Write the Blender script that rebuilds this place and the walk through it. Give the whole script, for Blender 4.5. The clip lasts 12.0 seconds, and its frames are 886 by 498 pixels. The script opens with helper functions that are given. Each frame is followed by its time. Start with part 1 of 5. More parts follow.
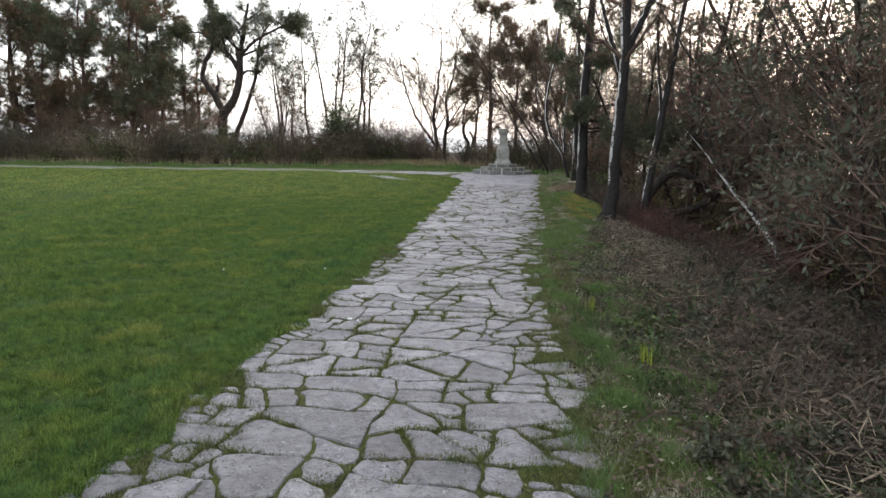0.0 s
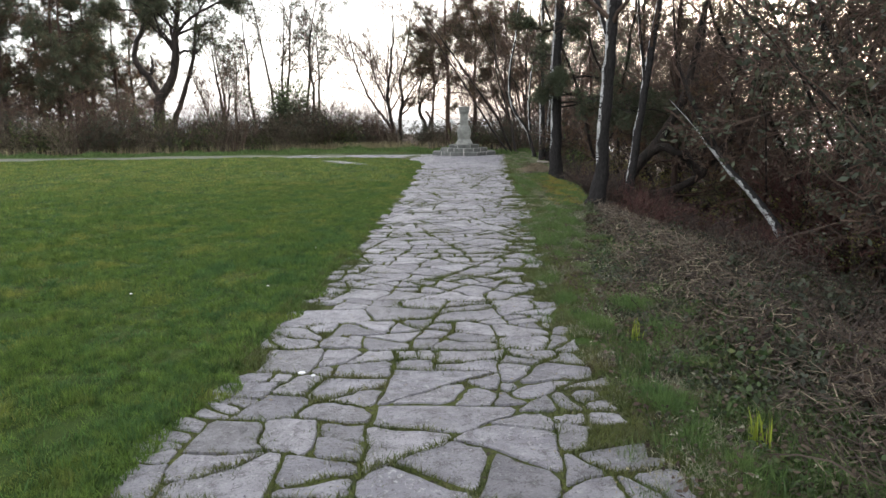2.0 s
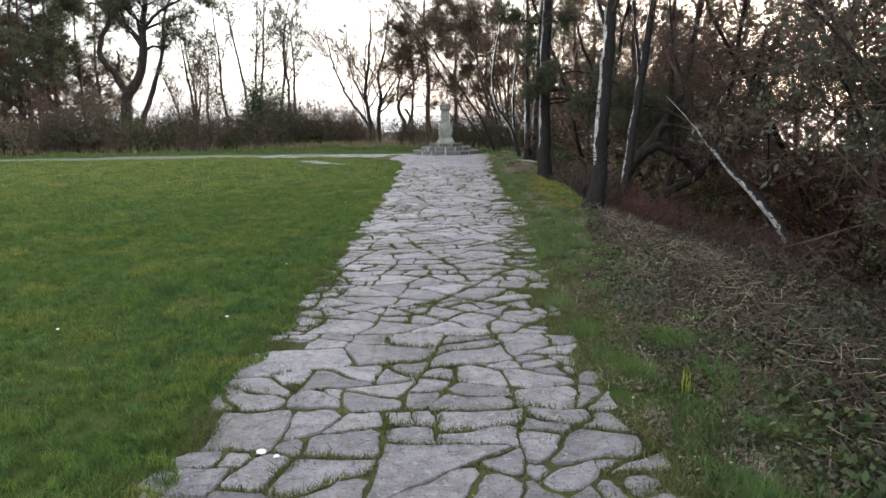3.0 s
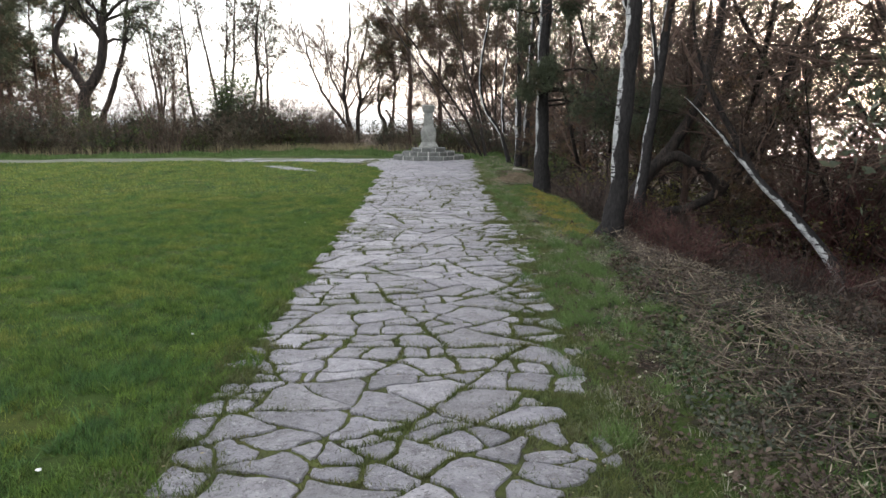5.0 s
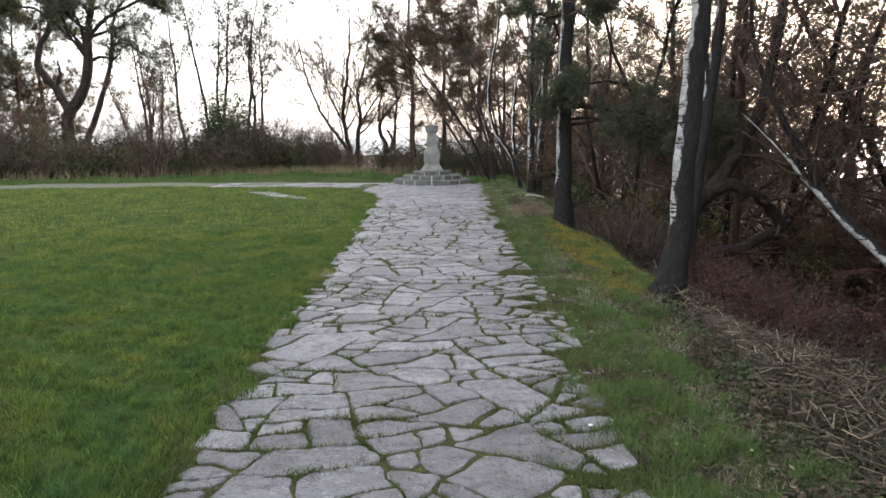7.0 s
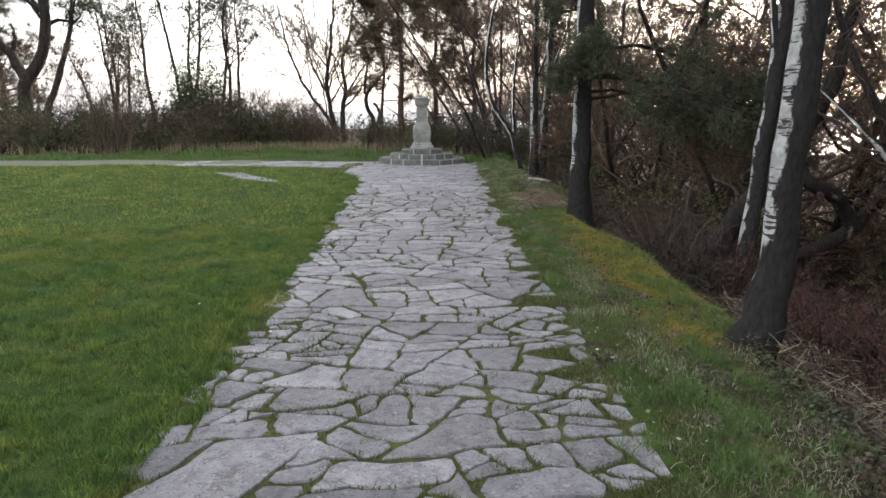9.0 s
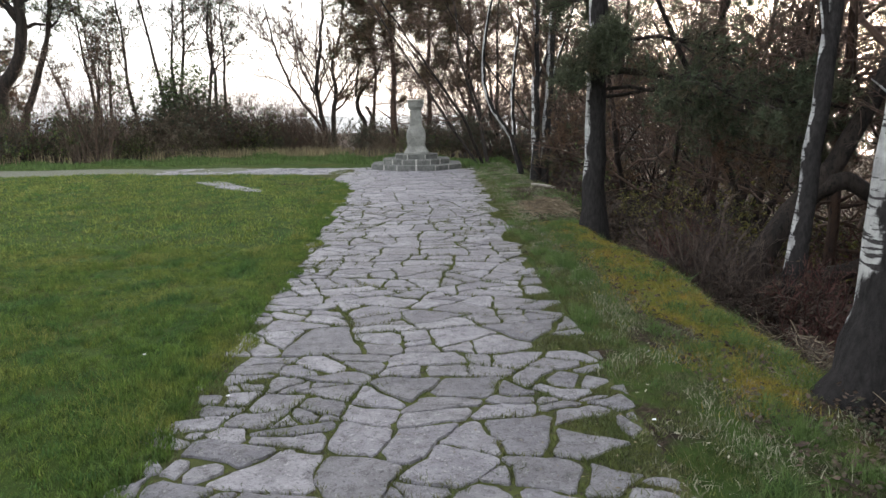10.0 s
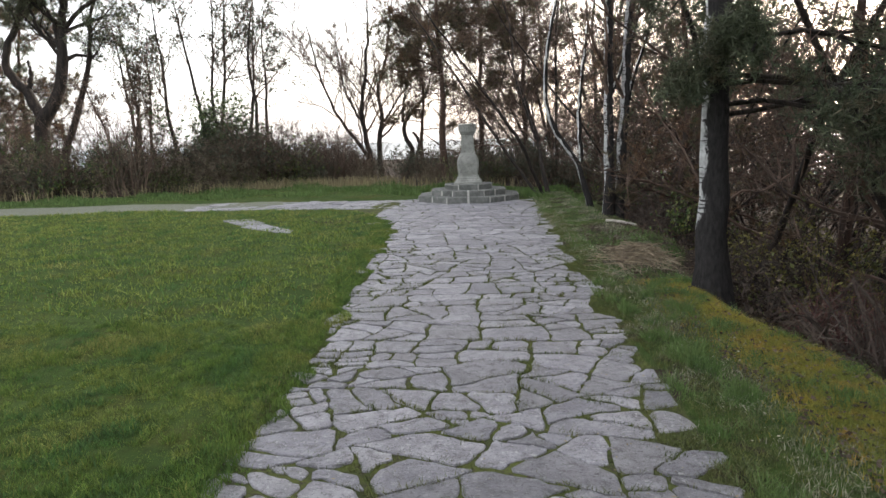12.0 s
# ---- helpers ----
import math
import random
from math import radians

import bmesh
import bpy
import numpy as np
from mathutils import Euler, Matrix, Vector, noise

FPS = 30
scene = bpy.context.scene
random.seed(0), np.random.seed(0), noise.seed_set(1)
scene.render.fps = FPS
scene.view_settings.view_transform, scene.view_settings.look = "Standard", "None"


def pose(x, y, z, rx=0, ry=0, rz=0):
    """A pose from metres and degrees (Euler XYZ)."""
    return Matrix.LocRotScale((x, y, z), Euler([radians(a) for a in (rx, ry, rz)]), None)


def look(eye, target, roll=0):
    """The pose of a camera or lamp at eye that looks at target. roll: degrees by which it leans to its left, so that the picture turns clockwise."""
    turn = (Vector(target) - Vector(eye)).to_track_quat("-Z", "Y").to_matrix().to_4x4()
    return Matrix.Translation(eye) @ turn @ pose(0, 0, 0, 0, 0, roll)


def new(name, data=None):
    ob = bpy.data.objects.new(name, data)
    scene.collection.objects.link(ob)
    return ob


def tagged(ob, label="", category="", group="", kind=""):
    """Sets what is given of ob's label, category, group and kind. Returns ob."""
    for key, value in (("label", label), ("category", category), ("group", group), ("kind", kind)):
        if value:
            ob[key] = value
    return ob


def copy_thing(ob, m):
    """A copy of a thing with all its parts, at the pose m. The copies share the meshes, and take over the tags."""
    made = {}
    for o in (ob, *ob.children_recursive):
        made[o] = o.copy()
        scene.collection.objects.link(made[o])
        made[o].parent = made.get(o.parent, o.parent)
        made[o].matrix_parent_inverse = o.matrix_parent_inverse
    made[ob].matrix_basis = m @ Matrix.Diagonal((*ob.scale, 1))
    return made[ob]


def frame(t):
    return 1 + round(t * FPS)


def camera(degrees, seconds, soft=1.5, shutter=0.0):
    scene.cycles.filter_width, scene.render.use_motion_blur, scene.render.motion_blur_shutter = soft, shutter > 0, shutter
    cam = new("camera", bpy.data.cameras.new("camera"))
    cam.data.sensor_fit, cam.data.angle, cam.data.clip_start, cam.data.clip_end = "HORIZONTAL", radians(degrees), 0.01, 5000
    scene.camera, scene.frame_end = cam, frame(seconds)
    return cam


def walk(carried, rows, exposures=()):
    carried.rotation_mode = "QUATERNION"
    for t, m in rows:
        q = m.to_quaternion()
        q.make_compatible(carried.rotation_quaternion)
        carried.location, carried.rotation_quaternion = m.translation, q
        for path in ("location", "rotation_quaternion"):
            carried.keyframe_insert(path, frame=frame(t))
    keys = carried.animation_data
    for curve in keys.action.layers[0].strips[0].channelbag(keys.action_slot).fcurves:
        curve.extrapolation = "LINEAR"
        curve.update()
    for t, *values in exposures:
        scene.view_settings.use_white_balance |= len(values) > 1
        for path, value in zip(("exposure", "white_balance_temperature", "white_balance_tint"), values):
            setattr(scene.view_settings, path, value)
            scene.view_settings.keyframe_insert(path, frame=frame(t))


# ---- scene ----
cam = camera(68.7, 12.0)
PATH = [
    (0, (0.593, 0.144, 1.593), (0.36, 2.101, 1.253), 0.7),
    (0.5, (0.473, 0.521, 1.572), (0.292, 2.487, 1.249), 0.4),
    (1, (0.309, 0.943, 1.551), (0.198, 2.915, 1.234), -0.2),
    (1.5, (0.231, 1.36, 1.497), (0.219, 3.332, 1.164), -0.4),
    (2, (0.19, 1.849, 1.513), (0.091, 3.807, 1.119), -0.7),
    (2.5, (0.076, 2.351, 1.523), (-0.002, 4.311, 1.129), -0.3),
    (2.7, (0.051, 2.525, 1.515), (-0.003, 4.484, 1.114), -0.7),
    (4.3, (0.003, 4.228, 1.488), (0.025, 6.19, 1.098), -0.0),
    (4.5, (0.028, 4.456, 1.497), (0.053, 6.417, 1.108), -0.0),
    (5, (0.015, 4.939, 1.515), (0.035, 6.899, 1.12), -0.1),
    (5.5, (-0.033, 5.465, 1.535), (0.024, 7.43, 1.164), 0.2),
    (6, (0.009, 6.015, 1.527), (0.062, 7.981, 1.168), -0.8),
    (6.5, (0.002, 6.54, 1.512), (-0.009, 8.508, 1.155), -0.5),
    (7, (0.03, 7.069, 1.545), (0.036, 9.041, 1.208), -0.3),
    (7.2, (0.08, 7.262, 1.537), (0.09, 9.233, 1.194), -0.4),
    (8.8, (0.037, 8.923, 1.57), (0.102, 10.879, 1.158), 0.6),
    (9, (0.015, 9.129, 1.589), (0.051, 11.085, 1.173), 0.1),
    (9.5, (-0.047, 9.686, 1.596), (-0.025, 11.643, 1.182), -0.2),
    (10, (-0.024, 10.183, 1.565), (0.028, 12.14, 1.159), -0.6),
    (10.5, (-0.026, 10.73, 1.586), (-0.042, 12.689, 1.183), -1.1),
    (11, (-0.091, 11.273, 1.618), (-0.068, 13.245, 1.285), -0.3),
    (11.5, (-0.114, 11.782, 1.615), (-0.055, 13.749, 1.26), -0.2),
    (12, (-0.134, 12.329, 1.613), (-0.232, 14.298, 1.28), -1.7),
]
walk(cam, [(t, look(eye, target, roll)) for t, eye, target, roll in PATH], [(0.0, 3.45), (2.0, 3.54), (5.0, 3.63), (9.0, 3.58), (12.0, 3.5)])

# ---- light ----
SUN_ELEVATION, SUN_AZIMUTH = radians(7.0), radians(32.0)   # low sun behind the wood, east of the way ahead
world = bpy.data.worlds.new("dusk_sky")
scene.world = world
world.use_nodes = True
wn, wl = world.node_tree.nodes, world.node_tree.links
wn.clear()
sky = wn.new("ShaderNodeTexSky")
sky.sky_type, sky.sun_disc = "NISHITA", False
sky.sun_elevation, sky.sun_rotation = SUN_ELEVATION, SUN_AZIMUTH
sky.air_density, sky.dust_density, sky.ozone_density = 1.0, 3.0, 1.0
veil = wn.new("ShaderNodeHueSaturation")      # thin high cloud takes most of the colour out of the sky
veil.inputs["Saturation"].default_value = 0.6
back = wn.new("ShaderNodeBackground")
back.inputs["Strength"].default_value = 0.15
wout = wn.new("ShaderNodeOutputWorld")
wl.new(sky.outputs["Color"], veil.inputs["Color"])
cloud = wn.new("ShaderNodeMix")               # even cloud over the whole sky, the clear sky glowing through it
cloud.data_type = "RGBA"
cloud.inputs["Factor"].default_value = 0.84
cloud.inputs["B"].default_value = (0.93, 0.935, 0.985, 1)
wl.new(veil.outputs["Color"], cloud.inputs["A"])
wl.new(cloud.outputs["Result"], back.inputs["Color"])
wl.new(back.outputs["Background"], wout.inputs["Surface"])
sun_data = bpy.data.lights.new("sun", "SUN")
sun_data.energy, sun_data.angle, sun_data.color = 0.5, radians(12), (1.0, 0.86, 0.7)
sun = new("sun", sun_data)
sun_from = Vector((math.sin(SUN_AZIMUTH) * math.cos(SUN_ELEVATION), math.cos(SUN_AZIMUTH) * math.cos(SUN_ELEVATION), math.sin(SUN_ELEVATION)))
sun.matrix_world = look(sun_from * 60, (0, 0, 0))


# ---- materials ----
def ramp_mix(nt, fac, a, b):
    m = nt.nodes.new("ShaderNodeMix")
    m.data_type = "RGBA"
    nt.links.new(fac, m.inputs["Factor"])
    for slot, v in (("A", a), ("B", b)):
        if isinstance(v, tuple):
            m.inputs[slot].default_value = (*v, 1)
        else:
            nt.links.new(v, m.inputs[slot])
    return m.outputs["Result"]


def noise_tex(nt, vec, scale, detail=5.0, rough=0.6, stretch=None):
    if stretch:
        mp = nt.nodes.new("ShaderNodeMapping")
        mp.inputs["Scale"].default_value = stretch
        nt.links.new(vec, mp.inputs["Vector"])
        vec = mp.outputs["Vector"]
    n = nt.nodes.new("ShaderNodeTexNoise")
    n.inputs["Scale"].default_value, n.inputs["Detail"].default_value, n.inputs["Roughness"].default_value = scale, detail, rough
    nt.links.new(vec, n.inputs["Vector"])
    return n.outputs["Fac"]


def steps(nt, value, lo, hi):
    r = nt.nodes.new("ShaderNodeMapRange")
    r.interpolation_type = "SMOOTHSTEP"
    r.inputs["From Min"].default_value, r.inputs["From Max"].default_value = lo, hi
    nt.links.new(value, r.inputs["Value"])
    return r.outputs["Result"]


def calc(nt, op, a, b):
    m = nt.nodes.new("ShaderNodeMath")
    m.operation = op
    for i, v in enumerate((a, b)):
        if isinstance(v, (int, float)):
            m.inputs[i].default_value = v
        else:
            nt.links.new(v, m.inputs[i])
    return m.outputs[0]


def surface(name, c1, c2, c3=None, s1=6.0, s2=40.0, rough=0.85, bump=0.3, bump_scale=60.0, vary="", amount=0.35, thin=0.0, stretch=None, local=False, depth=0.01):
    """A natural surface: two colours mixed in patches, a third in fine grain, a brightness that varies from piece to piece."""
    mat = bpy.data.materials.new(name)
    mat.use_nodes = True
    nt = mat.node_tree
    bsdf = nt.nodes["Principled BSDF"]
    geo = nt.nodes.new("ShaderNodeNewGeometry")
    vec = geo.outputs["Position"]
    if local:
        vec = nt.nodes.new("ShaderNodeTexCoord").outputs["Object"]
    colour = ramp_mix(nt, steps(nt, noise_tex(nt, vec, s1, stretch=stretch), 0.38, 0.62), c1, c2)
    if c3:
        colour = ramp_mix(nt, steps(nt, noise_tex(nt, vec, s2, 4.0, stretch=stretch), 0.5, 0.68), colour, c3)
    if vary:
        src = geo.outputs["Random Per Island"] if vary == "island" else nt.nodes.new("ShaderNodeObjectInfo").outputs["Random"]
        hsv = nt.nodes.new("ShaderNodeHueSaturation")
        nt.links.new(calc(nt, "MULTIPLY_ADD", src, 2 * amount), hsv.inputs["Value"])
        hsv.inputs["Value"].links[0].from_node.inputs[2].default_value = 1 - amount
        nt.links.new(colour, hsv.inputs["Color"])
        colour = hsv.outputs["Color"]
    nt.links.new(colour, bsdf.inputs["Base Color"])
    bsdf.inputs["Roughness"].default_value = rough
    bsdf.inputs["Specular IOR Level"].default_value = 0.25
    if bump:
        b = nt.nodes.new("ShaderNodeBump")
        b.inputs["Strength"].default_value, b.inputs["Distance"].default_value = bump, depth
        nt.links.new(noise_tex(nt, vec, bump_scale, 6.0, 0.65, stretch), b.inputs["Height"])
        nt.links.new(b.outputs["Normal"], bsdf.inputs["Normal"])
    if thin:
        tr = nt.nodes.new("ShaderNodeBsdfTranslucent")
        nt.links.new(colour, tr.inputs["Color"])
        mix = nt.nodes.new("ShaderNodeMixShader")
        mix.inputs[0].default_value = thin
        nt.links.new(bsdf.outputs[0], mix.inputs[1])
        nt.links.new(tr.outputs[0], mix.inputs[2])
        nt.links.new(mix.outputs[0], nt.nodes["Material Output"].inputs["Surface"])
    return mat




def stone_material(name, vary):
    """Weathered riven slabs: blotches, a warm or violet cast from stone to stone, dark pits, lichen and ridged relief."""
    mat = bpy.data.materials.new(name)
    mat.use_nodes = True
    nt = mat.node_tree
    bsdf = nt.nodes["Principled BSDF"]
    geo = nt.nodes.new("ShaderNodeNewGeometry")
    vec = geo.outputs["Position"]
    rnd = geo.outputs["Random Per Island"] if vary == "island" else nt.nodes.new("ShaderNodeObjectInfo").outputs["Random"]
    cast = ramp_mix(nt, rnd, (0.24, 0.232, 0.262), (0.262, 0.252, 0.266))
    pale = ramp_mix(nt, rnd, (0.37, 0.358, 0.395), (0.42, 0.405, 0.432))
    colour = ramp_mix(nt, steps(nt, noise_tex(nt, vec, 4.5, 6, 0.65), 0.36, 0.66), cast, pale)
    colour = ramp_mix(nt, steps(nt, noise_tex(nt, vec, 15, 7, 0.75), 0.5, 0.6), colour, (0.15, 0.143, 0.15))
    colour = ramp_mix(nt, steps(nt, noise_tex(nt, vec, 2.6, 7, 0.7), 0.6, 0.72), colour, (0.15, 0.15, 0.115))
    colour = ramp_mix(nt, steps(nt, noise_tex(nt, vec, 52, 6, 0.8), 0.54, 0.62), colour, (0.09, 0.086, 0.09))
    colour = ramp_mix(nt, steps(nt, noise_tex(nt, vec, 30, 6, 0.8), 0.54, 0.62), colour, (0.5, 0.49, 0.505))
    hsv = nt.nodes.new("ShaderNodeHueSaturation")
    lift = nt.nodes.new("ShaderNodeMapRange")
    lift.inputs["To Min"].default_value, lift.inputs["To Max"].default_value = 0.64, 1.06
    wrap = calc(nt, "FRACT", calc(nt, "MULTIPLY", rnd, 7.31), 0.0)
    nt.links.new(wrap, lift.inputs["Value"])
    nt.links.new(lift.outputs["Result"], hsv.inputs["Value"])
    nt.links.new(colour, hsv.inputs["Color"])
    nt.links.new(hsv.outputs["Color"], bsdf.inputs["Base Color"])
    bsdf.inputs["Roughness"].default_value = 0.46
    bsdf.inputs["Specular IOR Level"].default_value = 0.5
    riven = noise_tex(nt, vec, 8.0, 9, 0.7, (1.0, 1.9, 1.0))
    b = nt.nodes.new("ShaderNodeBump")
    b.inputs["Strength"].default_value, b.inputs["Distance"].default_value = 0.9, 0.05
    nt.links.new(riven, b.inputs["Height"])
    b2 = nt.nodes.new("ShaderNodeBump")
    b2.inputs["Strength"].default_value, b2.inputs["Distance"].default_value = 0.8, 0.022
    nt.links.new(noise_tex(nt, vec, 36, 6, 0.7), b2.inputs["Height"])
    nt.links.new(b.outputs["Normal"], b2.inputs["Normal"])
    nt.links.new(b2.outputs["Normal"], bsdf.inputs["Normal"])
    return mat


M_STONE = stone_material("paving_stone", "object")
M_STONE_FAR = stone_material("paving_stone_far", "island")
M_GRANITE = surface("grey_granite", (0.2, 0.2, 0.185), (0.29, 0.29, 0.265), (0.13, 0.135, 0.115), 4, 40, 0.75, 0.3, 90, "object", 0.08)
M_STEP = surface("step_granite", (0.11, 0.115, 0.105), (0.18, 0.18, 0.17), (0.07, 0.075, 0.065), 6, 60, 0.8, 0.4, 60, "object", 0.15)
M_MORTAR = surface("pale_mortar", (0.44, 0.43, 0.4), (0.36, 0.35, 0.32), None, 20, 40, 0.9, 0.3, 120)
M_LAWN = surface("lawn_blades", (0.135, 0.208, 0.044), (0.068, 0.122, 0.03), (0.205, 0.23, 0.055), 8, 1.7, 0.6, 0, 1, "island", 0.5, thin=0.35)
M_LONG = surface("long_grass_blades", (0.1, 0.132, 0.048), (0.18, 0.175, 0.1), (0.062, 0.1, 0.035), 3.0, 6, 0.6, 0, 1, "island", 0.4, thin=0.3)
M_STRAW = surface("dry_grass", (0.34, 0.29, 0.17), (0.24, 0.2, 0.12), None, 3, 9, 0.7, 0, 1, "island", 0.35, thin=0.25)
M_YELLOW = surface("yellow_blades", (0.3, 0.34, 0.045), (0.2, 0.26, 0.04), None, 3, 9, 0.6, 0, 1, "island", 0.2, thin=0.3)
M_NEEDLE = surface("pine_needles", (0.055, 0.072, 0.04), (0.08, 0.088, 0.052), (0.11, 0.085, 0.055), 0.8, 3, 0.6, 0, 1, "island", 0.45, thin=0.2, local=True)
M_RUSSET = surface("russet_needles", (0.135, 0.08, 0.05), (0.09, 0.075, 0.045), (0.06, 0.075, 0.035), 0.6, 2, 0.7, 0, 1, "island", 0.45, thin=0.2, local=True)
M_LEAF = surface("evergreen_leaves", (0.05, 0.085, 0.025), (0.08, 0.1, 0.035), (0.2, 0.2, 0.05), 1.2, 9, 0.4, 0, 1, "island", 0.45, thin=0.2, local=True)
M_GLAUCOUS = surface("grey_green_leaves", (0.05, 0.06, 0.04), (0.075, 0.085, 0.055), (0.09, 0.075, 0.05), 1.2, 9, 0.5, 0, 1, "island", 0.4, thin=0.25, local=True)
M_DEAD = surface("withered_leaves", (0.065, 0.044, 0.032), (0.11, 0.082, 0.062), (0.045, 0.042, 0.027), 1.5, 8, 0.75, 0, 1, "island", 0.5, thin=0.25, local=True)
M_CANE = surface("bramble_canes", (0.05, 0.036, 0.03), (0.095, 0.073, 0.058), (0.03, 0.021, 0.018), 2, 9, 0.7, 0, 1, "island", 0.4, local=True)
M_BARK = surface("dark_bark", (0.024, 0.02, 0.018), (0.046, 0.036, 0.03), (0.012, 0.011, 0.01), 4, 18, 0.9, 0.9, 14, stretch=(2.2, 2.2, 0.5), local=True, depth=0.03)
M_PINE = surface("pine_bark", (0.045, 0.03, 0.024), (0.085, 0.052, 0.038), (0.022, 0.018, 0.016), 3, 14, 0.9, 0.9, 12, stretch=(2.2, 2.2, 0.6), local=True, depth=0.03)
M_TWIG = surface("twigs", (0.085, 0.055, 0.042), (0.115, 0.08, 0.062), (0.05, 0.038, 0.032), 1, 6, 0.85, 0, 1, "island", 0.35, local=True)
M_STALK = surface("pale_stalks", (0.24, 0.2, 0.14), (0.15, 0.12, 0.085), (0.09, 0.07, 0.055), 3, 12, 0.8, 0, 1, "island", 0.45)
M_IVY = surface("ivy_leaves", (0.035, 0.058, 0.022), (0.055, 0.08, 0.03), (0.1, 0.11, 0.04), 1.2, 9, 0.45, 0, 1, "island", 0.45, thin=0.2, local=True)
M_LITTER = surface("paper_litter", (0.8, 0.8, 0.8), (0.7, 0.7, 0.7), None, 20, 40, 0.7, 0.2, 80)
M_PALEWOOD = surface("bleached_wood", (0.36, 0.33, 0.29), (0.24, 0.21, 0.18), (0.5, 0.47, 0.42), 3, 12, 0.85, 0.6, 20, stretch=(2, 2, 0.5), local=True)


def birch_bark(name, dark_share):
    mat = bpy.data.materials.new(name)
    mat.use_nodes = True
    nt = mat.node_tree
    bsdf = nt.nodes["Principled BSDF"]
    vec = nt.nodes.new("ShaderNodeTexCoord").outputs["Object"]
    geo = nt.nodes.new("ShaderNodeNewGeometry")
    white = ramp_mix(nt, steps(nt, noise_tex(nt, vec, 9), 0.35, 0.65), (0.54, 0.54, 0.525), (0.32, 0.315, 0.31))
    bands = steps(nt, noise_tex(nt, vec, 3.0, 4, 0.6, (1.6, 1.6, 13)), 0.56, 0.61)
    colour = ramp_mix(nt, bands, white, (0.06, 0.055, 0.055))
    # bark turns dark towards world +x -y, the border broken up by noise
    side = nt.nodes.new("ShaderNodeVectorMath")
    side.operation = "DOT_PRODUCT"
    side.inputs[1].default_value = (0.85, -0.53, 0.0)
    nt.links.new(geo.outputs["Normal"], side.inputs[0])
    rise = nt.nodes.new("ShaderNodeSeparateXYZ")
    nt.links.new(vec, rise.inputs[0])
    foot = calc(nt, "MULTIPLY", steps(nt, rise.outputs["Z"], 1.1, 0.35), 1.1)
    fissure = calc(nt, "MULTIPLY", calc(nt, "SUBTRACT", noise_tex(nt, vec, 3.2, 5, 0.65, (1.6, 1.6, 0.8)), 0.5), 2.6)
    dark_side = calc(nt, "ADD", calc(nt, "ADD", side.outputs["Value"], fissure), foot)
    colour = ramp_mix(nt, steps(nt, dark_side, dark_share - 0.12, dark_share + 0.12), colour,
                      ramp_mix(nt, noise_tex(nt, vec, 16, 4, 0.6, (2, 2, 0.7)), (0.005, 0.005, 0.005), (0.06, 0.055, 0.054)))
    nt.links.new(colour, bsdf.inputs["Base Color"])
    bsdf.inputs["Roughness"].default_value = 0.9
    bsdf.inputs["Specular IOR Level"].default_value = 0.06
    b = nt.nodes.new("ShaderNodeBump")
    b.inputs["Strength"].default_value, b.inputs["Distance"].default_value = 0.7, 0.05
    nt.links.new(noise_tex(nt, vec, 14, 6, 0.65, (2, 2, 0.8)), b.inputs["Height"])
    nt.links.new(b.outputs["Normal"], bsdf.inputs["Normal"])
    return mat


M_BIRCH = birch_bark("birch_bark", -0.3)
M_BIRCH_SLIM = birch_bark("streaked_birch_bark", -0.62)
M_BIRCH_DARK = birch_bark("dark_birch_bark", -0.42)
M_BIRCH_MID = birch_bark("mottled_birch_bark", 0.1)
# the dark side stands for the stem's darker underside
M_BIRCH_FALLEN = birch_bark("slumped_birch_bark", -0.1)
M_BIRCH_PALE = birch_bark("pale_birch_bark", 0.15)


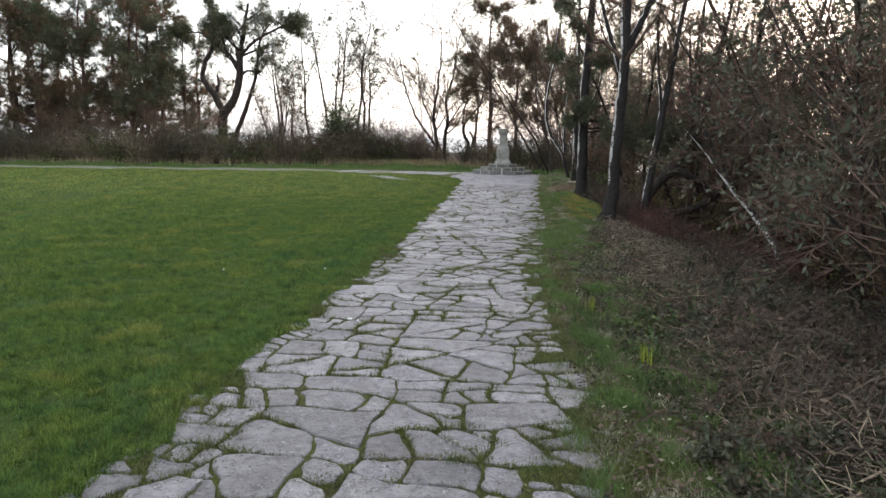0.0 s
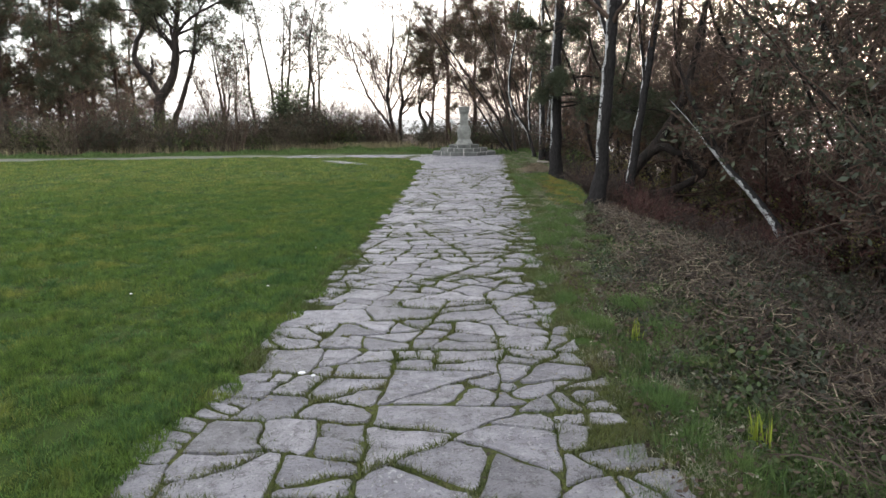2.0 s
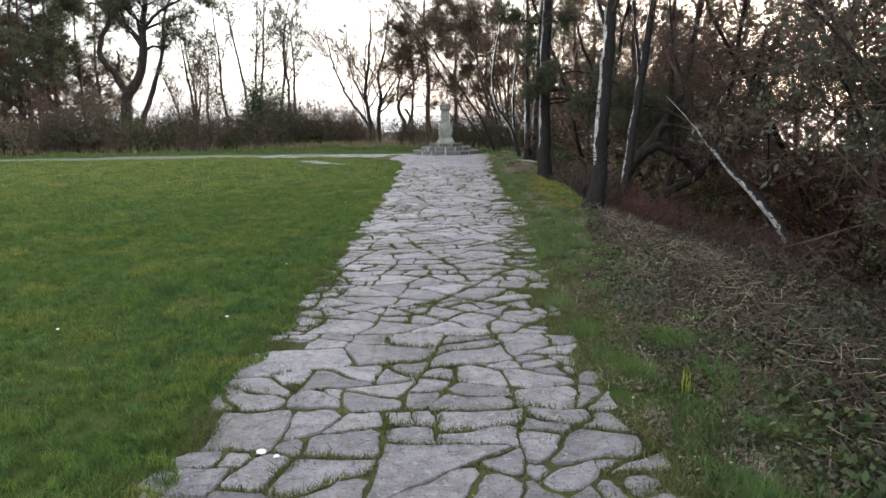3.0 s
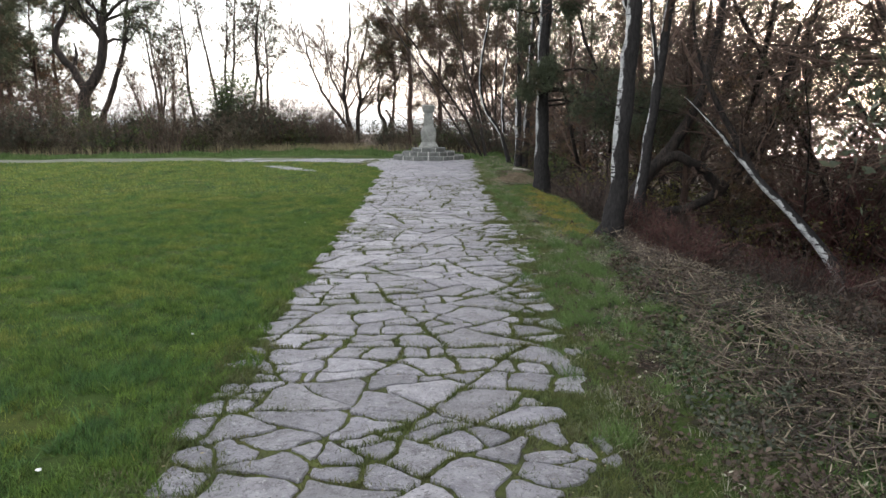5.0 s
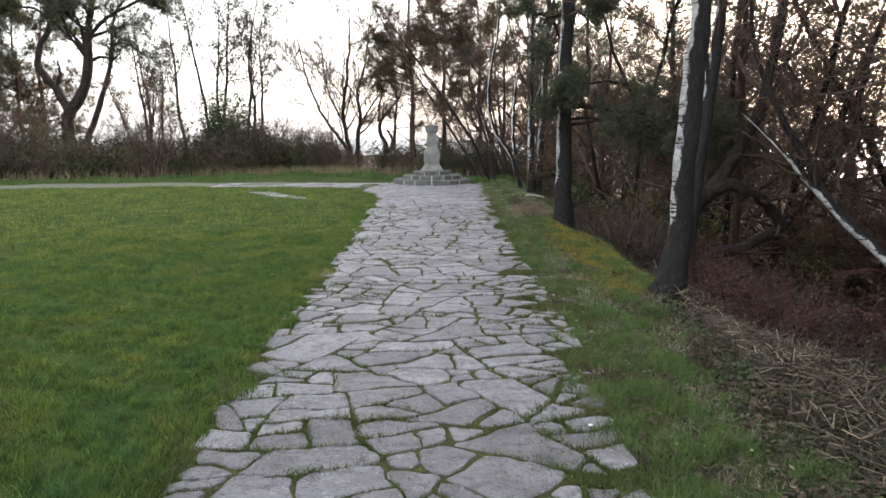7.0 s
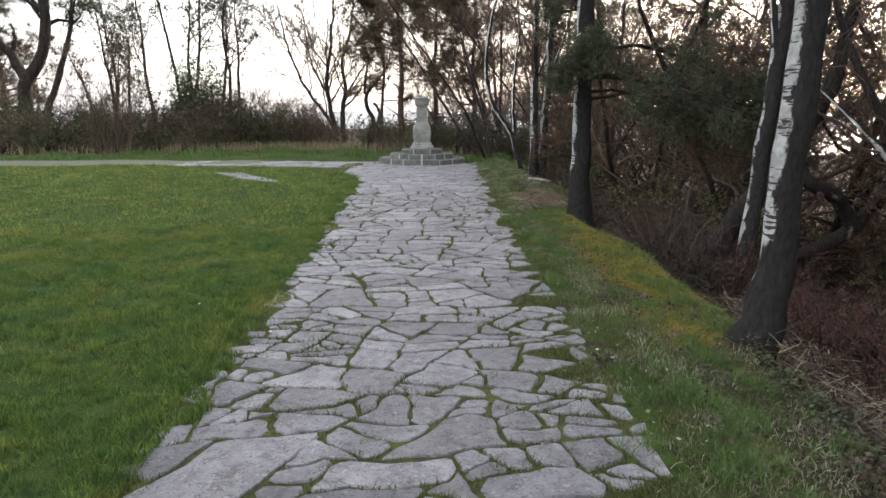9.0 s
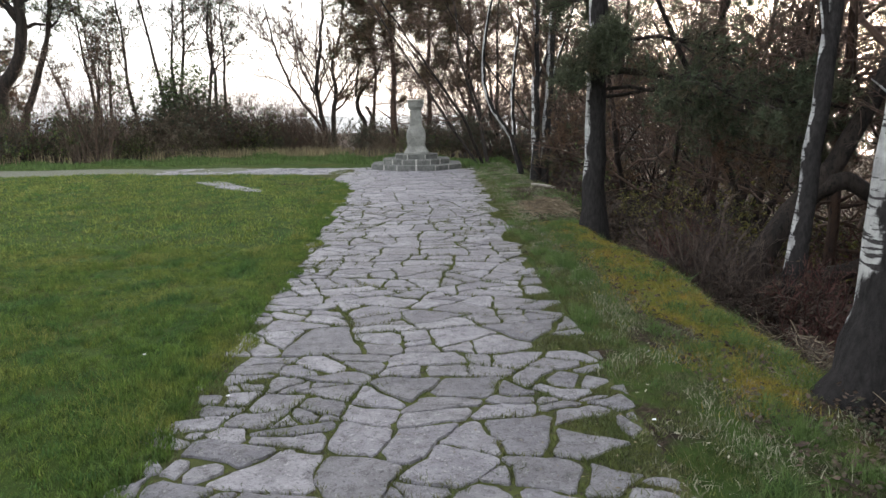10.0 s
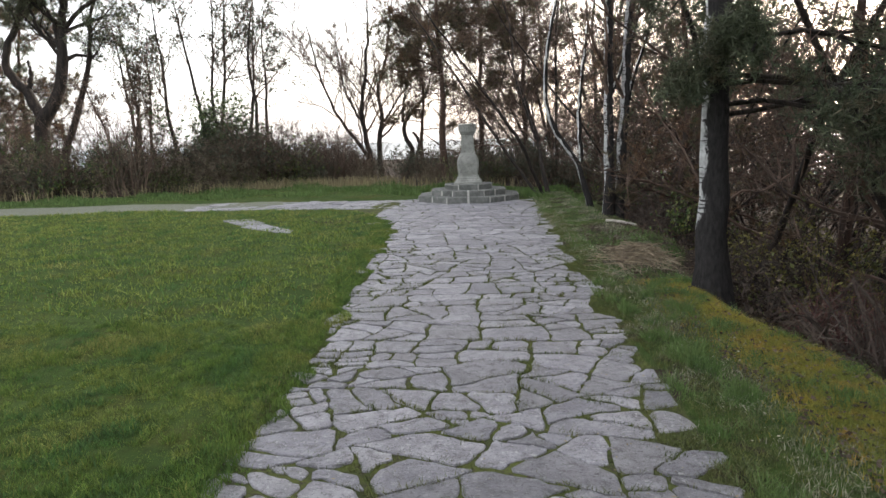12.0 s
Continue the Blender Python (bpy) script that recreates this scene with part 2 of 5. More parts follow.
def ground_material():
    """Soil, turf, moss, leaf litter and grit, shared out by the vertex masks of the ground sheet."""
    mat = bpy.data.materials.new("ground_cover")
    mat.use_nodes = True
    nt = mat.node_tree
    bsdf = nt.nodes["Principled BSDF"]
    vec = nt.nodes.new("ShaderNodeNewGeometry").outputs["Position"]
    att = nt.nodes.new("ShaderNodeAttribute")
    att.attribute_name = "cover"
    sep = nt.nodes.new("ShaderNodeSeparateColor")
    nt.links.new(att.outputs["Color"], sep.inputs[0])
    fine = noise_tex(nt, vec, 70, 5, 0.7)
    # turf kept dark for thatch and for the shadow between tufts, put into colour
    turf = ramp_mix(nt, steps(nt, noise_tex(nt, vec, 0.9), 0.35, 0.65), (0.06, 0.092, 0.022), (0.04, 0.07, 0.016))
    turf = ramp_mix(nt, steps(nt, noise_tex(nt, vec, 1.1, 4), 0.5, 0.66), turf, (0.07, 0.08, 0.02))
    turf = ramp_mix(nt, steps(nt, noise_tex(nt, vec, 7, 5, 0.7), 0.5, 0.66), turf, (0.03, 0.045, 0.012))
    turf = ramp_mix(nt, steps(nt, fine, 0.5, 0.75), turf, (0.02, 0.03, 0.009))
    litter = ramp_mix(nt, steps(nt, noise_tex(nt, vec, 3.0), 0.35, 0.65), (0.045, 0.032, 0.025), (0.026, 0.02, 0.016))
    litter = ramp_mix(nt, steps(nt, noise_tex(nt, vec, 30), 0.52, 0.62), litter, (0.085, 0.06, 0.045))
    moss = ramp_mix(nt, steps(nt, noise_tex(nt, vec, 4.0), 0.4, 0.6), (0.065, 0.075, 0.033), (0.1, 0.115, 0.036))
    moss = ramp_mix(nt, steps(nt, noise_tex(nt, vec, 26), 0.52, 0.64), moss, (0.06, 0.05, 0.038))
    grit = ramp_mix(nt, steps(nt, noise_tex(nt, vec, 60), 0.4, 0.6), (0.13, 0.14, 0.1), (0.21, 0.215, 0.175))
    gold = ramp_mix(nt, steps(nt, noise_tex(nt, vec, 5.0), 0.4, 0.6), (0.16, 0.14, 0.04), (0.1, 0.105, 0.03))
    wob = calc(nt, "MULTIPLY", calc(nt, "SUBTRACT", noise_tex(nt, vec, 5, 5, 0.65), 0.5), 1.1)
    colour = ramp_mix(nt, steps(nt, calc(nt, "ADD", sep.outputs["Red"], wob), 0.35, 0.65), turf, litter)
    colour = ramp_mix(nt, steps(nt, calc(nt, "ADD", att.outputs["Alpha"], wob), 0.4, 0.7), colour, gold)
    colour = ramp_mix(nt, steps(nt, calc(nt, "ADD", sep.outputs["Green"], calc(nt, "MULTIPLY", wob, 0.4)), 0.4, 0.6), colour, moss)
    colour = ramp_mix(nt, steps(nt, calc(nt, "ADD", sep.outputs["Blue"], wob), 0.4, 0.6), colour, grit)
    nt.links.new(colour, bsdf.inputs["Base Color"])
    bsdf.inputs["Roughness"].default_value = 0.95
    bsdf.inputs["Specular IOR Level"].default_value = 0.1
    b = nt.nodes.new("ShaderNodeBump")
    b.inputs["Strength"].default_value, b.inputs["Distance"].default_value = 0.8, 0.03
    nt.links.new(noise_tex(nt, vec, 45, 7, 0.7), b.inputs["Height"])
    nt.links.new(b.outputs["Normal"], bsdf.inputs["Normal"])
    return mat


M_GROUND = ground_material()


# ---- geometry helpers ----
def raw_mesh(name, verts, faces, mat, smooth=False):
    """A mesh from arrays: verts (n, 3), faces (m, 3 or 4)."""
    me = bpy.data.meshes.new(name)
    verts, faces = np.asarray(verts, np.float32), np.asarray(faces, np.int32)
    k = faces.shape[1]
    me.vertices.add(len(verts))
    me.vertices.foreach_set("co", verts.ravel())
    me.loops.add(faces.size)
    me.loops.foreach_set("vertex_index", faces.ravel())
    me.polygons.add(len(faces))
    me.polygons.foreach_set("loop_start", np.arange(0, faces.size, k, dtype=np.int32))
    me.polygons.foreach_set("loop_total", np.full(len(faces), k, np.int32))
    me.polygons.foreach_set("use_smooth", np.full(len(faces), smooth))
    me.materials.append(mat)
    me.update(calc_edges=True)
    return me


STUFF = ("twig_crown", "foliage", "branchwork", "stemwork")


def child(name, me, parent, label=""):
    ob = new(name, me)
    ob.parent = parent
    if name in STUFF:
        tagged(ob, kind="stuff")
    return tagged(ob, label) if label else ob


def part(name, bm, material, parent, label=""):
    me = bpy.data.meshes.new(name)
    bm.to_mesh(me)
    bm.free()
    me.materials.append(material)
    return child(name, me, parent, label)


def unit(v):
    return v / np.maximum(np.linalg.norm(v, axis=-1, keepdims=True), 1e-9)


def tubes(P, R, n):
    """Many tubes at once: P (m, k, 3) centre lines, R (m, k) radii, n sides. Verts and quads."""
    m, k, _ = P.shape
    T = np.empty_like(P)
    T[:, 1:-1], T[:, 0], T[:, -1] = P[:, 2:] - P[:, :-2], P[:, 1] - P[:, 0], P[:, -1] - P[:, -2]
    T = unit(T)
    ref = np.where(np.abs(T[:, :1, 2:3]) > 0.8, np.array([[[1.0, 0.1, 0.0]]]), np.array([[[0.05, 0.1, 1.0]]]))
    A = unit(np.cross(T, np.broadcast_to(ref, T.shape)))
    B = np.cross(T, A)
    ang = np.arange(n) * 2 * np.pi / n
    V = P[:, :, None] + R[:, :, None, None] * (np.cos(ang)[None, None, :, None] * A[:, :, None] + np.sin(ang)[None, None, :, None] * B[:, :, None])
    i = (np.arange(m)[:, None, None] * k + np.arange(k - 1)[None, :, None]) * n
    j = np.arange(n)[None, None, :]
    j2 = (j + 1) % n
    F = np.stack(np.broadcast_arrays(i + j, i + j2, i + n + j2, i + n + j), -1).reshape(-1, 4)
    return V.reshape(-1, 3), F


def joined(pieces):
    vs, fs, off = [], [], 0
    for v, f in pieces:
        vs.append(v)
        fs.append(f + off)
        off += len(v)
    return np.concatenate(vs), np.concatenate(fs)


def resample(points, k):
    """A smooth line of k points through a few knots (x, y, z, radius)."""
    p = np.array(points, float)
    d = np.r_[0, np.cumsum(np.linalg.norm(np.diff(p[:, :3], axis=0), axis=1))]
    t = np.linspace(0, d[-1], k)
    out = np.stack([np.interp(t, d, p[:, c]) for c in range(4)], 1)
    for _ in range(2):
        out[1:-1, :3] = 0.25 * out[:-2, :3] + 0.5 * out[1:-1, :3] + 0.25 * out[2:, :3]
    return out


def sprout(rng, P, R, count, length, spread, k, lift=0.1, wobble=0.25, thin=0.6, lo=0.25, hi=1.0, tip=0.004):
    """Side branches on every line of P: count each, leaving it at about spread radians, bending up by lift."""
    m, kk, _ = P.shape
    M = m * count
    par = np.repeat(np.arange(m), count)
    t = rng.uniform(lo, hi, M) * (kk - 1)
    i = np.minimum(t.astype(int), kk - 2)
    f = (t - i)[:, None]
    base = P[par, i] * (1 - f) + P[par, i + 1] * f
    rad = R[par, i] * (1 - f[:, 0]) + R[par, i + 1] * f[:, 0]
    tan = unit(P[par, i + 1] - P[par, i])
    side = unit(np.cross(tan, unit(rng.normal(size=(M, 3)))))
    a = rng.normal(spread, 0.22, M)[:, None]
    d = unit(np.cos(a) * tan + np.sin(a) * side)
    plen = np.linalg.norm(P[:, -1] - P[:, 0], axis=1)[par]
    L = plen * rng.uniform(*length, M) * (1.15 - 0.55 * t / (kk - 1))
    out = np.empty((M, k, 3))
    out[:, 0] = base
    for s in range(1, k):
        d = unit(d + wobble * rng.normal(size=(M, 3)) + np.array([0, 0, lift]))
        out[:, s] = out[:, s - 1] + d * (L / (k - 1))[:, None]
    r0 = np.maximum(rad * thin, tip)
    RR = r0[:, None] * np.linspace(1, 0.3, k)[None] + 0
    return out, np.maximum(RR, tip * 0.6)


def leaves(rng, P, count, size, lo=0.2, ratio=0.45, spread=0.06, droop=0.0):
    """Small kite-shaped leaves scattered along lines."""
    m, k, _ = P.shape
    M = m * count
    par = np.repeat(np.arange(m), count)
    t = rng.uniform(lo, 1, M) * (k - 1)
    i = np.minimum(t.astype(int), k - 2)
    f = (t - i)[:, None]
    c = P[par, i] * (1 - f) + P[par, i + 1] * f + rng.normal(0, spread, (M, 3))
    d = unit(rng.normal(size=(M, 3)) + np.array([0, 0, -droop]))
    s = unit(np.cross(d, unit(rng.normal(size=(M, 3)))))
    L = rng.uniform(0.6, 1.3, M)[:, None] * size
    V = np.stack([c, c + d * L * 0.5 + s * L * ratio * 0.5, c + d * L, c + d * L * 0.5 - s * L * ratio * 0.5], 1)
    return V.reshape(-1, 3), np.arange(M * 4).reshape(-1, 4)


def needles(rng, P, count, size, blades=7, lo=0.3, spread=0.05):
    """Tufts of needles along lines: each tuft a burst of narrow blades."""
    m, k, _ = P.shape
    M = m * count
    par = np.repeat(np.arange(m), count)
    t = rng.uniform(lo, 1, M) * (k - 1)
    i = np.minimum(t.astype(int), k - 2)
    f = (t - i)[:, None]
    c = P[par, i] * (1 - f) + P[par, i + 1] * f + rng.normal(0, spread, (M, 3))
    c = np.repeat(c, blades, 0)
    d = unit(rng.normal(size=(M * blades, 3)) + np.array([0, 0, 0.35]))
    s = unit(np.cross(d, unit(rng.normal(size=(M * blades, 3)))))
    L = rng.uniform(0.6, 1.3, M * blades)[:, None] * size
    V = np.stack([c + s * L * 0.05, c - s * L * 0.05, c + d * L], 1)
    return V.reshape(-1, 3), np.arange(M * blades * 3).reshape(-1, 3)


# ---- lie of the land ----
def ease(a, b, v):
    t = np.clip((v - a) / (b - a), 0, 1)
    return t * t * (3 - 2 * t)


def patchy(x, y, size, seed):
    """Smooth uneven patches over the ground, roughly -1 to 1, each about size metres across."""
    g = np.random.default_rng(seed)
    v = 0.0
    for k in range(9):
        a, p, w = g.uniform(0, 6.28), g.uniform(0, 6.28), 3.1 / size * g.uniform(0.6, 1.6)
        v = v + np.sin(w * (x * math.cos(a) + y * math.sin(a)) + p)
    return v / 3.0


def bank_edge(y):
    return 2.22 + 0.12 * np.sin(y * 0.9) + 0.07 * np.sin(y * 2.3 + 1) + 0.5 * ease(19, 23, y)


def ground(x, y):
    x, y = np.asarray(x, float), np.asarray(y, float)
    steep = 0.3 + 0.4 * ease(11.0, 14.5, y)
    d = np.maximum(0, x - bank_edge(y))
    z = -2.3 * (1 - np.exp(-d * steep / 2.3))
    z = z + (0.012 * np.sin(x * 1.7 + y * 0.6) + 0.01 * np.sin(y * 1.3 - x)) * ease(0.2, 1.0, np.abs(x + 0.2) - 1.2)
    z = z + 0.03 * np.sin(x * 2.9 + 1) * np.sin(y * 2.3) * ease(0, 1.5, d)
    z = z + 0.006 * np.sin(x * 13 + 2 * np.sin(y * 5)) * np.sin(y * 11 + 2 * np.sin(x * 4)) * (x < -1.2)
    z = np.where(paved(x, y, 0.05), z - 0.008, z + 0.008)
    return z - 6.0 * ease(60, 140, np.hypot(x, y - 15))


def left_side(y):
    return np.interp(y, [0, 5, 8.5, 13, 17, 21, 23, 24.5, 26.5, 28.2], [-1.36, -1.34, -1.26, -1.36, -1.42, -1.6, -1.62, -1.75, -2.25, -3.4])


def right_side(y):
    return np.interp(y, [0, 4.5, 6, 8.5, 10, 13, 17.5, 20, 27, 30], [1.02, 0.98, 0.82, 0.86, 0.9, 1.05, 1.08, 1.12, 1.3, 1.4])


def lane(x, y, grow=0.0):
    """The side path that runs off past the lawn."""
    low = np.interp(x, [-45, -14, -9, -3.2], [25.2, 28.0, 28.6, 28.0])
    high = np.interp(x, [-45, -15, -9.6, -3.4, -1.0], [26.9, 29.9, 30.7, 30.2, 30.0])
    return (x < -1.0) & (y > low - grow) & (y < high + grow)


def paved(x, y, grow=0.0):
    x, y = np.asarray(x, float), np.asarray(y, float)
    walkway = (x > left_side(y) - grow) & (x < right_side(y) + grow) & (y < 29.5 + grow)
    return walkway | (lane(x, y, grow) & (x > -7.5))


def hedge_line(x):
    return np.interp(x, [-40, -25, -15, -12.4, -10.6, -7, -3, 1.2, 4], [30.6, 31.2, 32.2, 33.0, 34.4, 35.6, 35.4, 33.4, 32.0])


xs = np.unique(np.r_[-900, -500, -250, -120, -80, np.arange(-60, -8, 1.0), np.arange(-8, 7, 0.11), np.arange(7, 40, 0.8), 60, 90, 150, 300, 600, 900])
ys = np.unique(np.r_[-900, -400, -150, -60, -30, -15, np.arange(-8, 1, 0.6), np.arange(1, 33, 0.11), np.arange(33, 70, 0.9), 90, 120, 170, 260, 500, 900])
GX, GY = np.meshgrid(xs, ys)
gz = ground(GX, GY)
nx, ny = len(xs), len(ys)
idx = np.arange(nx * ny).reshape(ny, nx)
quads = np.stack([idx[:-1, :-1], idx[:-1, 1:], idx[1:, 1:], idx[1:, :-1]], -1).reshape(-1, 4)
ground_mesh = raw_mesh("ground", np.stack([GX, GY, gz], -1).reshape(-1, 3), quads, M_GROUND, True)
cover = np.zeros((ny, nx, 4), np.float32)
cover[..., 0] = np.maximum(ease(-0.1, 0.5, GX - bank_edge(GY)), ease(0.0, 1.2, GY - hedge_line(GX)))
cover[..., 0] = np.maximum(cover[..., 0], ease(0.2, 1.2, GX - 1.55 - 0.05 * GY) * (GY < 13))
cover[..., 0] = np.maximum(cover[..., 0], 0.9 * np.exp(-((GX + 3.0) / 0.6) ** 2 - ((GY - 25.6) / 0.35) ** 2))
cover[..., 0] = np.maximum(cover[..., 0], (GX > 0.5) * (GY < 30) * (0.42 + 0.22 * patchy(GX, GY, 0.5, 5)))
cover[..., 1] = paved(GX, GY, 0.03)
cover[..., 2] = lane(GX, GY) & (GX <= -4.0)
cover[..., 3] = 0.7 * np.exp(-((GX - 2.1) / 0.34) ** 2) * ease(13.2, 15.0, GY) * (1 - ease(18.6, 19.8, GY))
att = ground_mesh.attributes.new("cover", "FLOAT_COLOR", "POINT")
att.data.foreach_set("color", cover.ravel())
ground_ob = tagged(new("ground", ground_mesh), "mown lawn, mossy verge and leaf-strewn wooded bank", "ground", kind="structure")

# assumed water: an added sheet mirroring the sky, in place of pale horizon haze
M_ASSUMED_SEA = surface("distant_water", (0.1, 0.13, 0.15), (0.13, 0.15, 0.17), None, 0.02, 1, 0.35, 0.05, 0.5)
sea = raw_mesh("water", [(-6000, 75, -4.0), (6000, 75, -4.0), (6000, 6000, -4.0), (-6000, 6000, -4.0)], [(0, 1, 2, 3)], M_ASSUMED_SEA)
tagged(new("water", sea), "assumed water sheet that mirrors the sky for pale horizon haze", "water", kind="structure")


# ---- trees ----
def plant(name, label, category, at, group=""):
    """The Empty at the foot of a plant."""
    e = new(name)
    e.empty_display_size = 0.2
    e.location = (at[0], at[1], float(ground(at[0], at[1])) - 0.03 if len(at) == 2 else at[2])
    return tagged(e, label, category, group)


def lines_of(knots, k=14):
    a = np.stack([resample(l, k) for l in knots])
    return a[:, :, :3], a[:, :, 3]


def wooden(parent, knots, bark, sides=9, flare=0.0, wob=0.01, rng=None, k=18, name="trunk", label=""):
    """Trunk and limbs laid along knots (x, y, z, radius), relative to the parent's foot. The limbs are parts of their own."""
    P, R = lines_of(knots, k)
    rng = rng or np.random.default_rng(1)
    P[:, 1:-1] += rng.normal(0, wob, P[:, 1:-1].shape)
    if flare:
        R[0] += flare * np.exp(-np.arange(k) * 0.9)
    for i in range(len(knots)):
        v, f = tubes(P[i:i + 1], R[i:i + 1], sides)
        if sides >= 9:
            axis = np.repeat(P[i], sides, 0)
            knob = np.array([noise.noise(Vector(q) * 5.0) + 0.6 * noise.noise(Vector(q) * 13.0) for q in v.tolist()])
            v = axis + (v - axis) * (1 + 0.2 * knob[:, None])
        child(name if i == 0 else "limb", raw_mesh(name if i == 0 else "limb", v, f, bark, True), parent, label if i == 0 else "")
    return P, R


def twiggy(rng, P, R, counts, lengths, spread=0.75, lift=0.1, tip=0.004, wobble=0.22, lo=0.3):
    """Two or three further orders of branching. Returns the mesh arrays and the finest lines."""
    pieces = []
    lines, radii = P, R
    for order, (c, l) in enumerate(zip(counts, lengths)):
        k, n = ((6, 5), (5, 3), (3, 3), (2, 3))[order] if len(counts) > 3 else ((6, 5), (4, 3), (3, 3))[order]
        lines, radii = sprout(rng, lines, radii, c, l, spread, k, lift, wobble, 0.5, lo if order == 0 else 0.2, 1.0, tip)
        pieces.append(tubes(lines, radii, n))
    return joined(pieces), lines


def bare_tree(seed, height, bark, radius=0.09, stems=2, counts=(9, 6, 5), lift=0.16, lean=0.2, leaf=None, leaf_count=0, leaf_size=0.05, spread=0.65, lo=0.3, tip=0.0045):
    """Builds a leafless tree with several crooked stems at the origin; leaf gives it a few leaves."""
    rng = np.random.default_rng(seed)
    e = new("tree")
    knots = []
    for s in range(stems):
        a = rng.uniform(0, 6.28)
        h = height * rng.uniform(0.75, 1.0)
        pts = [(0.12 * math.cos(a) * s, 0.12 * math.sin(a) * s, -0.2, radius * rng.uniform(0.8, 1.1))]
        x, y = pts[0][0], pts[0][1]
        for q in range(1, 6):
            x += lean * math.cos(a) * height / 12 + rng.normal(0, 0.045 * height / 2)
            y += lean * math.sin(a) * height / 12 + rng.normal(0, 0.045 * height / 2)
            pts.append((x, y, h * q / 5, radius * (1 - 0.17 * q)))
        knots.append(pts)
    P, R = wooden(e, knots, bark, 7, radius * 0.5, 0.015, rng)
    (v, f), fine = twiggy(rng, P, R, counts, ((0.22, 0.45), (0.3, 0.55), (0.3, 0.6), (0.35, 0.7)), spread, lift, tip, lo=lo)
    child("twig_crown", raw_mesh("twig_crown", v, f, M_TWIG), e)
    if leaf:
        v, f = leaves(rng, fine, leaf_count, leaf_size)
        child("foliage", raw_mesh("foliage", v, f, leaf), e)
    return e


def pine_tree(seed, height, needle, radius=0.14, first=0.45, counts=(16, 7), per=5, size=0.16, droop=0.02, lean=0.15):
    """Builds a Scots pine at the origin: a bare lower trunk, level limbs and tufted crown."""
    rng = np.random.default_rng(seed)
    e = new("pine_tree")
    pts, x, y = [], 0.0, 0.0
    for q in range(6):
        pts.append((x, y, -0.2 + height * q / 5, radius * (1 - 0.16 * q)))
        x += rng.normal(0, lean)
        y += rng.normal(0, lean)
    P, R = wooden(e, [pts], M_PINE, 8, radius * 0.4, 0.01, rng)
    a, ra = sprout(rng, P, R, counts[0], (0.2, 0.36), 1.25, 6, 0.05 - droop, 0.16, 0.4, first, 1.0, 0.01)
    b, rb = sprout(rng, a, ra, counts[1], (0.3, 0.55), 0.8, 4, 0.1, 0.2, 0.5, 0.3, 1.0, 0.006)
    stub, rs = sprout(rng, P, R, 8, (0.06, 0.16), 1.3, 4, 0.0, 0.2, 0.25, first * 0.4, first, 0.008)
    v, f = joined([tubes(a, ra, 5), tubes(b, rb, 3), tubes(stub, rs, 4)])
    child("branchwork", raw_mesh("branchwork", v, f, M_PINE, True), e)
    v, f = needles(rng, b, per, size, 20 if size < 0.2 else 12, 0.25, 0.09)
    child("foliage", raw_mesh("foliage", v, f, needle), e)
    return e


def shrub(seed, height, width, leaf, stems=26, leaf_count=5, leaf_size=0.06, cane=None, name="shrub", arch=-0.06, orders=(6,), ratio=0.5):
    """Builds a shrub at the origin: many stems from one root, with leaves."""
    rng = np.random.default_rng(seed)
    e = new(name)
    a = rng.uniform(0, 6.28, stems)
    tilt = rng.uniform(0.05, 1.0, stems)
    k = 7
    P = np.zeros((stems, k, 3))
    P[:, 0] = np.stack([np.cos(a), np.sin(a), np.zeros(stems)], 1) * (rng.uniform(0, 0.3, stems) * width)[:, None]
    P[:, 0, 2] = -0.08
    d = unit(np.stack([np.cos(a) * tilt * width, np.sin(a) * tilt * width, np.full(stems, height)], 1))
    L = height * rng.uniform(0.7, 1.2, stems)
    for s in range(1, k):
        d = unit(d + rng.normal(0, 0.14, (stems, 3)) + np.array([0, 0, arch * s]))
        P[:, s] = P[:, s - 1] + d * (L / (k - 1))[:, None]
    P[:, :, 2] = np.maximum(P[:, :, 2], -0.08)
    R = np.linspace(0.011, 0.004, k)[None] * rng.uniform(0.7, 1.3, (stems, 1))
    pieces, lines, radii = [tubes(P, R, 3)], P, R
    for c in orders:
        lines, radii = sprout(rng, lines, radii, c, (0.25, 0.5), 0.8, 3 if c is orders[0] else 2, 0.02, 0.25, 0.6, 0.25, 1.0, 0.003 if height < 1.2 else 0.0045)
        pieces.append(tubes(lines, radii, 3))
    v, f = joined(pieces)
    child("stemwork", raw_mesh("stemwork", v, f, cane or M_CANE), e)
    if leaf_count:
        v, f = leaves(rng, lines, leaf_count, leaf_size, 0.1, ratio, 0.03)
        child("foliage", raw_mesh("foliage", v, f, leaf), e)
    return e


def place(ob, x, y, turn, size, label, category, group, z=None, tilt=(0, 0)):
    """Sets a copy of a built plant on the ground."""
    m = pose(x, y, float(ground(x, y)) - 0.02 if z is None else z, tilt[0], tilt[1], turn)
    c = copy_thing(ob, m)
    c.scale = (size, size, size)
    c.name = ob.name.split(".")[0]
    return tagged(c, label, category, group)


def settle(ob, x, y, turn, label, category, group=""):
    """Sets the built plant itself on the ground."""
    ob.matrix_basis = pose(x, y, float(ground(x, y)) - 0.02, 0, 0, turn)
    return tagged(ob, label, category, group)


